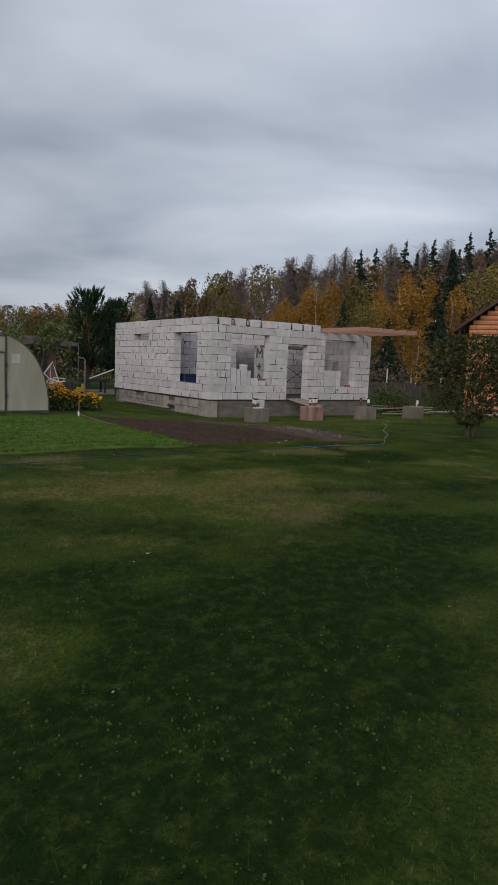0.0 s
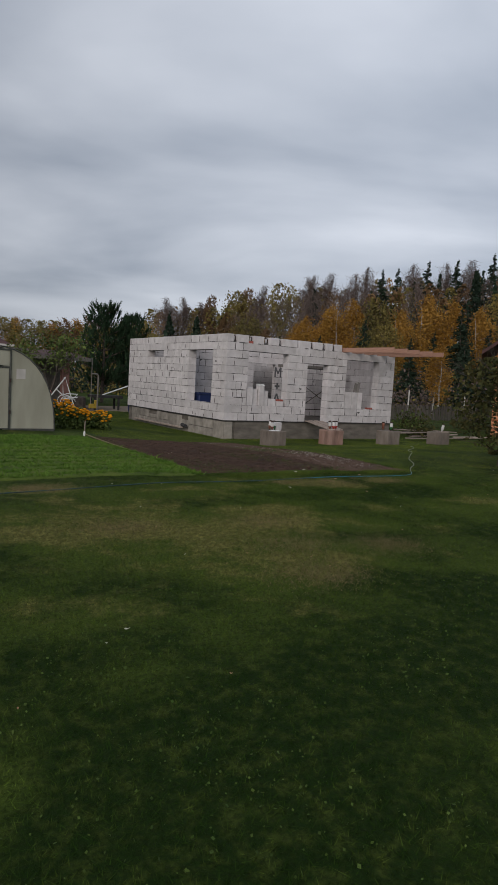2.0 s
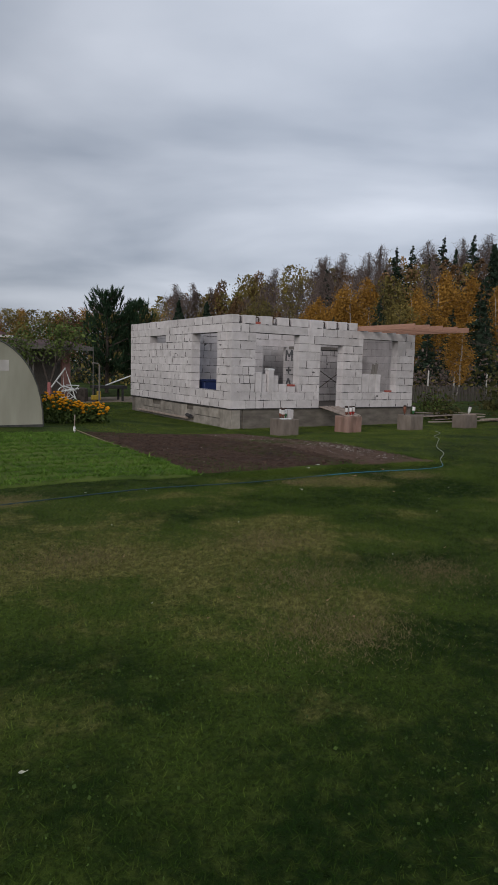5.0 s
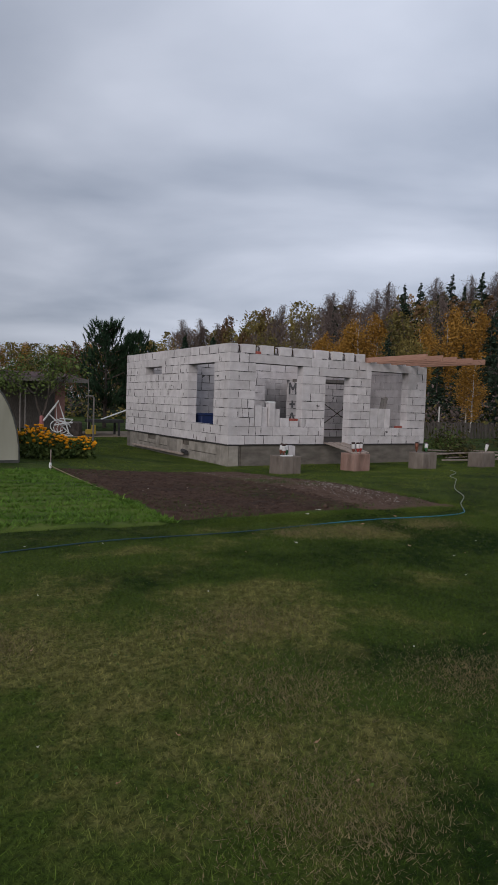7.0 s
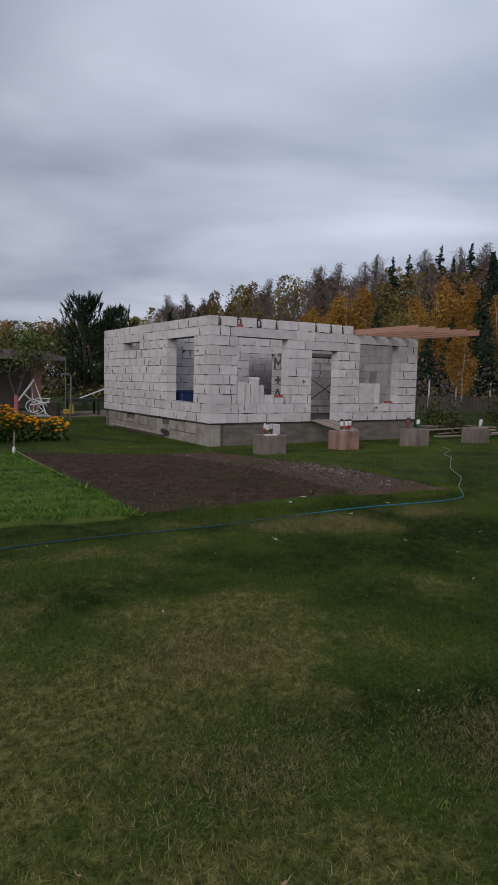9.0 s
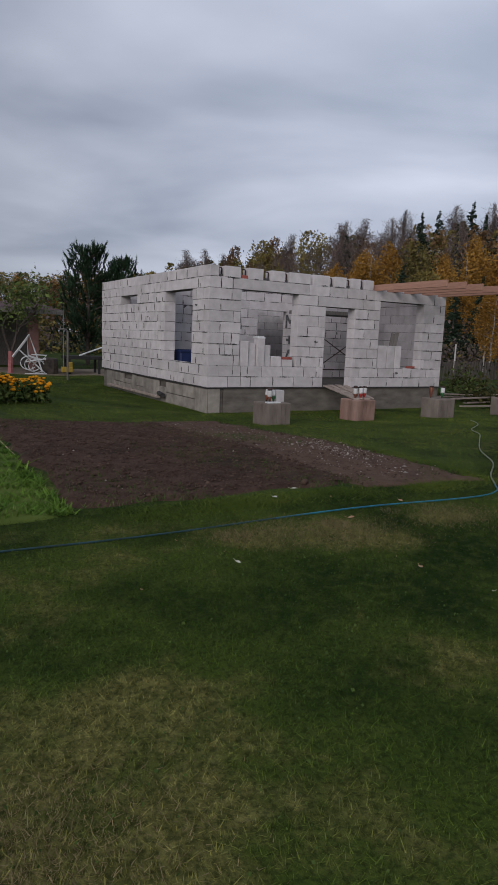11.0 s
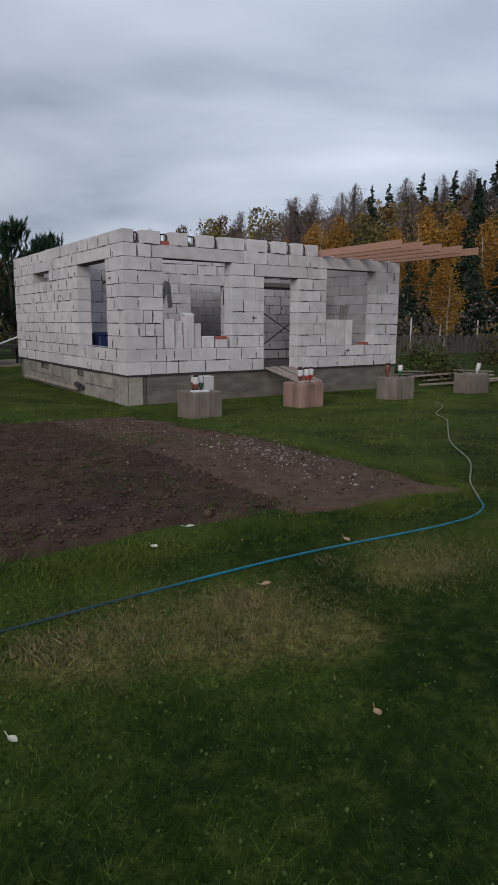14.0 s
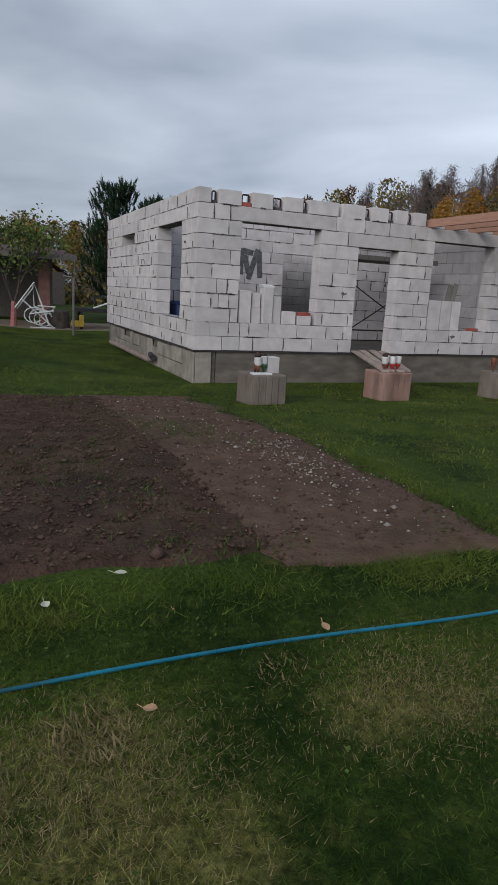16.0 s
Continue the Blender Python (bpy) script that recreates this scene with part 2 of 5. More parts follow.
# same hose painted darker, as it looks without sky glare on it
M["noglarehose"] = mat("hose_out_of_glare", (0.012, 0.032, 0.036), (0.02, 0.065, 0.08), 6, 0.6, 0)
M["palehose"] = mat("faded_hose", (0.13, 0.17, 0.11), (0.24, 0.27, 0.19), 6, 0.5, 0, stain=(0.05, 0.08, 0.03), sscale=2.5, samt=0.7)
M["poly"] = mat("polycarbonate_sheet", (0.29, 0.285, 0.225), (0.39, 0.385, 0.315), 1.4, 0.32, 0.08, 25, (0.2, 0.19, 0.14), 1.0, 0.45, stretch=(2, 2, 0.4), spec=0.5)
M["tube"] = mat("painted_dark_tube", (0.05, 0.055, 0.05), (0.10, 0.10, 0.09), 12, 0.5, 0, metal=0.3)
M["rope"] = mat("hemp_rope", (0.20, 0.16, 0.09), (0.30, 0.25, 0.16), 40, 0.9, 0.3)
M["roof"] = mat("brown_metal_roof", (0.06, 0.027, 0.026), (0.095, 0.045, 0.042), 1.5, 0.75, 0.1, 10)
M["render"] = mat("pale_house_wall", (0.42, 0.41, 0.39), (0.52, 0.50, 0.48), 3, 0.9, 0.2)
M["logwall"] = mat("orange_stained_timber", (0.46, 0.19, 0.09), (0.58, 0.27, 0.14), 3, 0.7, 0.2, 30, rand=0.08, stretch=(1, 1, 8))
M["whitepaint"] = mat("white_painted_tube", (0.62, 0.64, 0.63), (0.76, 0.77, 0.76), 12, 0.5, 0.1)
M["pinkbark"] = mat("red_bark", (0.28, 0.09, 0.09), (0.45, 0.2, 0.19), 9, 0.9, 0.3)
M["bluetub"] = mat("dark_blue_plastic", (0.012, 0.022, 0.075), (0.02, 0.035, 0.11), 5, 0.45, 0.05)
M["bottle"] = mat("clear_plastic_bottle", (0.72, 0.71, 0.70), (0.85, 0.84, 0.83), 10, 0.25, 0, trans=0.25, spec=0.5)
M["bottlebrown"] = mat("brown_plastic_bottle", (0.12, 0.04, 0.025), (0.22, 0.085, 0.05), 10, 0.3, 0, spec=0.5)
M["bottlegreen"] = mat("green_plastic_bottle", (0.02, 0.09, 0.03), (0.04, 0.16, 0.06), 10, 0.3, 0, spec=0.5)
M["redcap"] = mat("red_cap", (0.30, 0.03, 0.025), (0.4, 0.05, 0.04), 10, 0.4, 0)
M["darkjunk"] = mat("dark_metal_cart", (0.02, 0.02, 0.022), (0.05, 0.048, 0.046), 8, 0.7, 0.2)
M["yellowpaint"] = mat("yellow_paint", (0.32, 0.22, 0.03), (0.42, 0.29, 0.05), 8, 0.6, 0.1)
M["paint"] = mat("grey_graffiti_paint", (0.08, 0.08, 0.085), (0.16, 0.16, 0.165), 14, 0.9, 0)
M["bark"] = mat("dark_bark", (0.05, 0.04, 0.034), (0.11, 0.09, 0.078), 8, 0.95, 0.4, 30)
M["birchbark"] = mat("birch_bark", (0.30, 0.28, 0.26), (0.46, 0.44, 0.41), 5, 0.9, 0.2, 30, (0.06, 0.05, 0.05), 3, 0.8)
M["gold"] = mat("golden_birch_leaves", (0.23, 0.115, 0.022), (0.36, 0.20, 0.045), 0.3, 0.8, 0, island=0.25, spec=0.1)
M["rust"] = mat("rusty_autumn_leaves", (0.105, 0.066, 0.038), (0.19, 0.115, 0.055), 0.15, 0.8, 0, island=0.25, spec=0.1)
M["olive"] = mat("olive_autumn_leaves", (0.12, 0.105, 0.036), (0.22, 0.17, 0.052), 0.15, 0.8, 0, island=0.25, spec=0.1)
M["twig"] = mat("bare_twigs", (0.10, 0.078, 0.07), (0.16, 0.125, 0.112), 0.2, 0.9, 0, island=0.25, spec=0.1)
M["spruce"] = mat("spruce_needles", (0.02, 0.036, 0.024), (0.038, 0.058, 0.036), 0.3, 0.85, 0, island=0.25, spec=0.1)
M["pine"] = mat("pine_needles", (0.024, 0.05, 0.026), (0.05, 0.09, 0.045), 1.2, 0.8, 0, island=0.35, spec=0.1)
M["apple"] = mat("apple_leaves", (0.028, 0.04, 0.014), (0.085, 0.075, 0.028), 2, 0.8, 0, island=0.45, spec=0.1)
M["leafgreen"] = mat("garden_leaves", (0.05, 0.085, 0.022), (0.12, 0.15, 0.045), 3, 0.8, 0, island=0.4, spec=0.1)
M["petal"] = mat("marigold_petals", (0.68, 0.25, 0.008), (0.78, 0.36, 0.015), 8, 0.8, 0, rand=0.15, spec=0.1)
M["deadleaf"] = mat("fallen_leaf", (0.26, 0.145, 0.085), (0.40, 0.28, 0.17), 20, 0.85, 0, island=0.3)
M["paleleaf"] = mat("pale_fallen_leaf", (0.34, 0.35, 0.27), (0.5, 0.5, 0.41), 20, 0.85, 0, island=0.2)
M["concretefloor"] = mat("concrete_slab", (0.10, 0.09, 0.08), (0.16, 0.145, 0.13), 4, 0.95, 0.4, 40)


# ---- helpers ----
def empty(name, x=0, y=0, z=0, rz=0):
    o = new(name)
    o.matrix_basis = pose(x, y, z, 0, 0, rz)
    return o


def obj(name, bm, material, smooth=False):
    me = bpy.data.meshes.new(name)
    bm.to_mesh(me)
    bm.free()
    for m in (material if isinstance(material, (list, tuple)) else [material]):
        me.materials.append(m)
    if smooth:
        me.polygons.foreach_set("use_smooth", [True] * len(me.polygons))
    return new(name, me)


def part(name, bm, material, parent, label="", smooth=False):
    o = obj(name, bm, material, smooth)
    o.parent = parent
    if label:
        tagged(o, label)
    return o


def box(bm, x0, x1, y0, y1, z0, z1, bev=0.0, m=None):
    b = bmesh.new() if bev else bm
    mm = Matrix.Translation(((x0 + x1) / 2, (y0 + y1) / 2, (z0 + z1) / 2)) @ Matrix.Diagonal((x1 - x0, y1 - y0, z1 - z0, 1))
    r = bmesh.ops.create_cube(b, size=1, matrix=mm if m is None else m @ mm)
    if bev:
        bmesh.ops.bevel(b, geom=b.edges[:], offset=bev, segments=1, affect="EDGES")
        t = bpy.data.meshes.new("tmp")
        b.to_mesh(t)
        b.free()
        bm.from_mesh(t)
        bpy.data.meshes.remove(t)
    return bm


def boxes(*args, bev=0.0):
    bm = bmesh.new()
    for a in args:
        box(bm, *a, bev=bev)
    return bm


def tube(bm, pts, r0, r1=None, sides=8, caps=True):
    """A tapered round tube along points."""
    r1 = r0 if r1 is None else r1
    pts = [Vector(p) for p in pts]
    rings = []
    for i, p in enumerate(pts):
        d = (pts[min(i + 1, len(pts) - 1)] - pts[max(i - 1, 0)]).normalized()
        a = d.orthogonal().normalized() if abs(d.z) > 0.95 else d.cross(Vector((0, 0, 1))).normalized()
        b = d.cross(a)
        r = r0 + (r1 - r0) * i / max(1, len(pts) - 1)
        rings.append([bm.verts.new(p + (a * math.cos(2 * math.pi * k / sides) + b * math.sin(2 * math.pi * k / sides)) * r) for k in range(sides)])
    for u, v in zip(rings, rings[1:]):
        for k in range(sides):
            bm.faces.new((u[k], u[(k + 1) % sides], v[(k + 1) % sides], v[k]))
    if caps:
        bm.faces.new(rings[0][::-1])
        bm.faces.new(rings[-1])
    return bm


def tubes(*lines, sides=8):
    bm = bmesh.new()
    for pts, r in lines:
        tube(bm, pts, r, sides=sides)
    return bm


def lathe(profile, sides=12):
    bm = bmesh.new()
    rings = [[bm.verts.new((r * math.cos(2 * math.pi * k / sides), r * math.sin(2 * math.pi * k / sides), z)) for k in range(sides)] for r, z in profile]
    for u, v in zip(rings, rings[1:]):
        for k in range(sides):
            bm.faces.new((u[k], u[(k + 1) % sides], v[(k + 1) % sides], v[k]))
    bm.faces.new(rings[0][::-1])
    bm.faces.new(rings[-1])
    return bm


def smooth01(u):
    u = np.clip(u, 0, 1)
    return u * u * (3 - 2 * u)


def ground_z(x, y):
    """Height of the ground: low against the plinth, a little higher on the lawn, a wooded rise far behind."""
    x, y = np.asarray(x, float), np.asarray(y, float)
    dx = np.maximum(np.maximum(-x, x - 7.4), 0)
    dy = np.maximum(np.maximum(-y, y - 7.9), 0)
    g = -0.1 + 0.26 * smooth01(np.hypot(dx, dy) / 7) + 0.05 * smooth01((-x - 3) / 4)
    d = np.hypot(x + 8, y + 14)
    az = np.degrees(np.arctan2(x + 8, y + 14))
    hill = smooth01((d - 50) / 90) * 9 * smooth01((az - 12) / 50)
    return g + hill + 0.012 * np.sin(x * 1.7 + 0.6) * np.sin(y * 1.3)


def gz(x, y):
    return float(ground_z(x, y))


def raw_mesh(name, verts, faces, mats, mat_idx=None):
    """verts (n,3) and faces (m,k) arrays to a mesh."""
    me = bpy.data.meshes.new(name)
    k = faces.shape[1]
    me.vertices.add(len(verts))
    me.vertices.foreach_set("co", np.ascontiguousarray(verts, np.float32).ravel())
    me.loops.add(faces.size)
    me.loops.foreach_set("vertex_index", np.ascontiguousarray(faces, np.int32).ravel())
    me.polygons.add(len(faces))
    me.polygons.foreach_set("loop_start", np.arange(0, faces.size, k, dtype=np.int32))
    for m in mats:
        me.materials.append(m)
    if mat_idx is not None:
        me.polygons.foreach_set("material_index", np.ascontiguousarray(mat_idx, np.int32))
    me.update(calc_edges=True)
    return me


rng = np.random.default_rng(7)


def leaf_quads(centers, size, flat=0.0, spread=0.4, narrow=0.34, rise=0.0):
    """A small bent leaf clump (one quad) at each centre, in random directions."""
    n = len(centers)
    a = rng.normal(size=(n, 3))
    a[:, 2] = a[:, 2] * (1 - flat) + rise
    a /= np.linalg.norm(a, axis=1)[:, None]
    b = rng.normal(size=(n, 3))
    b -= a * (a * b).sum(1)[:, None]
    b /= np.linalg.norm(b, axis=1)[:, None]
    s = size * (1 + spread * rng.normal(size=(n, 1))).clip(0.4, 2)
    v = np.stack([centers - a * s * 0.6, centers + b * s * narrow, centers + a * s * 0.6, centers - b * s * narrow], 1)
    return v.reshape(-1, 3)


def quads(nv):
    return np.arange(nv).reshape(-1, 4)


# ---- ground ----
def axis(lo, a, b, hi, step, n):
    far1 = a - np.geomspace(step, a - lo, n)[::-1]
    far2 = b + np.geomspace(step, hi - b, n)
    return np.concatenate([far1, np.arange(a, b + 1e-6, step), far2])


gx = axis(-700, -18, 14, 900, 0.3, 34)
gy = axis(-500, -22, 16, 900, 0.3, 34)
GX, GY = np.meshgrid(gx, gy)
GZ = ground_z(GX, GY)
gi = np.arange(GX.size).reshape(GX.shape)
gf = np.stack([gi[:-1, :-1], gi[:-1, 1:], gi[1:, 1:], gi[1:, :-1]], -1).reshape(-1, 4)
ground = new("ground", raw_mesh("ground", np.stack([GX, GY, GZ], -1).reshape(-1, 3), gf, [M["lawn"]]))
ground.data.polygons.foreach_set("use_smooth", [True] * len(ground.data.polygons))
tagged(ground, "mown autumn lawn with worn straw-coloured patches", "lawn", kind="structure")


def bed_mesh(name, x0, x1, y0, y1, material, height, step=0.08, wob=0.18, rough=0.03):
    """A raised patch of soil with ragged edges that dip into the lawn."""
    xs, ys = np.arange(x0 - 0.4, x1 + 0.4, step), np.arange(y0 - 0.4, y1 + 0.4, step)
    X, Y = np.meshgrid(xs, ys)
    N = np.array([[noise.noise((x * 1.6, y * 1.6, 3.1)) for x in xs] for y in ys])
    R = np.array([[noise.noise((x * 7, y * 7, 9.1)) for x in xs] for y in ys])
    e = np.minimum(np.minimum(X - x0, x1 - X), np.minimum(Y - y0, y1 - Y)) + wob * N
    Z = ground_z(X, Y) - 0.05 + (0.05 + height) * smooth01(e / 0.18 + 0.5) + rough * R * smooth01(e / 0.2)
    ii = np.arange(X.size).reshape(X.shape)
    f = np.stack([ii[:-1, :-1], ii[:-1, 1:], ii[1:, 1:], ii[1:, :-1]], -1).reshape(-1, 4)
    o = new(name, raw_mesh(name, np.stack([X, Y, Z], -1).reshape(-1, 3), f, [material]))
    o.data.polygons.foreach_set("use_smooth", [True] * len(o.data.polygons))
    return o


tagged(bed_mesh("soil_bed", -5.15, -2.1, -8.0, -2.0, M["soil"], 0.035), "freshly dug dark brown soil bed beside the lawn", "soil bed", kind="structure")
tagged(bed_mesh("soil_path", -2.25, -0.62, -8.3, -1.75, M["soil2"], 0.028, rough=0.018, wob=0.22), "trodden reddish soil strip with pale gravel", "soil path", kind="structure")
tagged(bed_mesh("sown_bed", -13.5, -5.25, -8.3, -2.1, M["longgrass"], 0.02), "sown bed covered with bright green sprouts", "garden bed", kind="structure")


tagged(bed_mesh("yard_path", -6.0, 2.8, 10.9, 13.4, M["sand"], 0.015, step=0.16, rough=0.01), "pale trodden sandy ground in the yard", "path", kind="structure")


def octa_scatter(name, x, y, z, s, material, squash=0.6):
    """Small angular lumps."""
    n = len(x)
    base = np.array([[1, 0, 0], [0, 1, 0], [-1, 0, 0], [0, -1, 0], [0, 0, 1], [0, 0, -1]], float)
    fc = np.array([[0, 1, 4], [1, 2, 4], [2, 3, 4], [3, 0, 4], [1, 0, 5], [2, 1, 5], [3, 2, 5], [0, 3, 5]])
    j = base[None] * (s[:, None, None] * (1 + 0.35 * rng.normal(size=(n, 6, 1))))
    j[:, :, 2] *= squash
    a = rng.uniform(0, 6.28, n)[:, None]
    vx = j[:, :, 0] * np.cos(a) - j[:, :, 1] * np.sin(a)
    vy = j[:, :, 0] * np.sin(a) + j[:, :, 1] * np.cos(a)
    v = np.stack([vx + x[:, None], vy + y[:, None], j[:, :, 2] + z[:, None]], -1).reshape(-1, 3)
    f = (fc[None] + 6 * np.arange(n)[:, None, None]).reshape(-1, 3)
    return tagged(new(name, raw_mesh(name, v, f, [material])), kind="stuff")


n = 11500
x, y = rng.uniform(-5.1, -2.1, n), rng.uniform(-7.95, -2.1, n)
tagged(octa_scatter("soil_clods", x, y, ground_z(x, y) + 0.04, rng.gamma(2, 0.0036, n) + 0.003, M["clod"]), "loose dark soil clods on the bed", "soil")
n = 5000
x, y = rng.uniform(-2.2, -0.6, n), rng.uniform(-8.15, -1.9, n)
tagged(octa_scatter("gravel_lumps", x, y, ground_z(x, y) + 0.028, rng.gamma(2, 0.003, n) + 0.003, M["clod"]), "brown gravel and crumbs on trodden soil", "gravel")
n = 1100
x, y = rng.normal(-1.15, 0.22, n), rng.normal(-6.2, 0.6, n)
x[:560], y[:560] = rng.uniform(-2.3, -0.6, 560), rng.uniform(-8, -2, 560)
x[560:680], y[560:680] = rng.uniform(-5, -2, 120), rng.uniform(-7.9, -2, 120)
tagged(octa_scatter("pale_gravel", x, y, ground_z(x, y) + 0.035, rng.gamma(2, 0.0026, n) + 0.002, M["pebble"]), "scattered pale pebbles and mortar crumbs", "gravel")


def in_house(x, y, m=0.05):
    return (x > -m) & (x < 7.4 + m) & (y > -m) & (y < 7.9 + m)


def in_soil(x, y, m=0.0):
    return (x > -5.2 + m) & (x < -0.6 - m) & (y > -8.1 + m) & (y < -1.95 - m)


def blades(name, x, y, h, w, material, lean=0.6):
    n = len(x)
    z = ground_z(x, y) - 0.004
    a = rng.uniform(0, 2 * np.pi, n)
    l = rng.normal(0, lean, (n, 2)) * h[:, None]
    wx, wy = np.cos(a) * w * 0.5, np.sin(a) * w * 0.5
    v = np.stack([np.stack([x - wx, y - wy, z], -1), np.stack([x + wx, y + wy, z], -1), np.stack([x + l[:, 0], y + l[:, 1], z + h], -1)], 1).reshape(-1, 3)
    return tagged(new(name, raw_mesh(name, v, np.arange(3 * n).reshape(-1, 3), [material])), kind="stuff")


# lawn blades, thickest along the walked line
n = 700000
s = rng.beta(1.1, 1.0, n)
cx, cy = -10.6 + 9.0 * s, -16.6 + 9.0 * s
off = rng.normal(0, 2.6, n)
x, y = cx + 0.7 * off + rng.normal(0, 0.9, n), cy - 0.7 * off + rng.normal(0, 0.9, n)
nf = 160000
x = np.concatenate([x, rng.uniform(-14, 13, nf)])
y = np.concatenate([y, rng.uniform(-15, 12, nf)])
keep = ~in_house(x, y) & ~in_soil(x, y) & ~((x < -5.3) & (x > -13.4) & (y > -8.2) & (y < -2.2))
x, y = x[keep], y[keep]
h = np.minimum(rng.gamma(4, 0.0038, len(x)) + 0.005, 0.034)
tagged(blades("lawn_grass", x, y, h, rng.uniform(0.003, 0.0062, len(x)), M["blade"], 1.0), "short mown grass blades, green and straw", "grass")
# broad-leaved clover and plantain in the turf
n = 42000
x, y = rng.uniform(-11.5, -0.5, n), rng.uniform(-17.5, -8.6, n)
f = np.sin(x * 3.1 + 2 * np.sin(y * 1.9)) * np.sin(y * 2.7 + x * 1.1) + rng.normal(0, 0.5, n)
keep = (f > 0.1) & (np.abs((x + 6.5) - (y + 13)) < 4.5) & (y < -8.6)
x, y = x[keep], y[keep]
v = leaf_quads(np.stack([x, y, ground_z(x, y) + rng.uniform(0.004, 0.018, len(x))], -1), 0.010, flat=0.2, narrow=0.5)
tagged(new("clover", raw_mesh("clover", v, quads(len(v)), [M["clover"]])), "grey-green clover leaves among the mown grass", "clover", kind="stuff")
# lush strip by the bed's near edge, edges of the plot and against the plinth
n = 30000
x, y = rng.uniform(-5.3, -0.4, n), rng.normal(-8.35, 0.13, n)
x2, y2 = rng.normal(-0.5, 0.1, 9000), rng.uniform(-8.2, -1.8, 9000)
x3, y3 = rng.uniform(-0.05, 7.4, 9000), -np.abs(rng.normal(0.06, 0.08, 9000)) - 0.02
x4, y4 = -np.abs(rng.normal(0.05, 0.1, 7000)) - 0.02, rng.uniform(0, 7.9, 7000)
x, y = np.concatenate([x, x2, x3, x4]), np.concatenate([y, y2, y3, y4])
clump = np.sin(x * 4.1 + 1) * np.sin(x * 1.7 + y) + rng.normal(0, 0.5, len(x))
x, y = x[clump > 0.3], y[clump > 0.3]
tagged(blades("lush_grass", x, y, rng.gamma(4, 0.0055, len(x)) + 0.008, rng.uniform(0.004, 0.008, len(x)), M["longgrass"], 1.1), "longer lush grass along the soil edges", "grass")
# fresher grass between the beds and the house
n = 190000
x, y = rng.uniform(-4.5, 10, n), rng.uniform(-8.6, 11, n)
f = np.sin(x * 0.9 + 0.5) * np.sin(y * 1.1 + x * 0.4) + 0.5 * np.sin(2.3 * x + 1.9 * y) + rng.normal(0, 0.6, n)
keep = ~in_house(x, y) & ~in_soil(x, y) & (f > -0.6)
x, y = x[keep], y[keep]
tagged(blades("fresh_grass", x, y, rng.gamma(4, 0.006, len(x)) + 0.006, rng.uniform(0.006, 0.012, len(x)), M["fresh"], 1.1), "fresh green grass around the building site", "grass")
# weeds creeping over the soil
n = 16000
x, y = rng.uniform(-5.1, -0.5, n), rng.uniform(-8.1, -2, n)
f = np.sin(x * 2.1 + 2) * np.sin(y * 1.3 + x) + 0.8 * smooth01((-7.2 - y) / 0.8) + 0.75 * np.exp(-((x + 2.65) / 0.35) ** 2) - 0.25 + rng.normal(0, 0.3, n)
x, y = x[f > 0.4], y[f > 0.4]
o = tagged(blades("soil_weeds", x, y, rng.gamma(4, 0.004, len(x)) + 0.03, rng.uniform(0.006, 0.013, len(x)), M["clover"], 0.7), "small weeds sprouting from the soil", "weeds")
o.location.z = 0.02
# sprouting green rows
n = 170000
x, y = rng.uniform(-13.2, -5.2, n), rng.uniform(-8.2, -2.2, n)
row = np.sin(y * 14 + 0.4 * np.sin(x * 2)) + 0.8 * np.sin(x * 1.3 + y * 2.1) * np.sin(y * 3 + x)
keep = row + rng.normal(0, 0.5, n) > -0.35
x, y = x[keep], y[keep]
tagged(blades("sprouts", x, y, rng.gamma(5, 0.007, len(x)) + 0.012, rng.uniform(0.014, 0.03, len(x)), M["sprout"], 0.9), "bright green sprouting rows on the garden bed", "sprouts")

# ---- the unfinished house ----
HX, HY, T = 7.4, 7.9, 0.3
Z0, C = 0.5, 0.25
block_cache = {}


def block_mesh(l, d, h):
    key = (round(l, 2), round(d, 2), round(h, 2))
    if key not in block_cache:
        bm = bmesh.new()
        bmesh.ops.create_cube(bm, size=1, matrix=Matrix.Diagonal((key[0], key[1], key[2], 1)))
        bmesh.ops.bevel(bm, geom=bm.edges[:], offset=0.004, segments=1, affect="EDGES")
        me = bpy.data.meshes.new("block")
        bm.to_mesh(me)
        bm.free()
        me.materials.append(M["block"])
        block_cache[key] = me
    return block_cache[key]


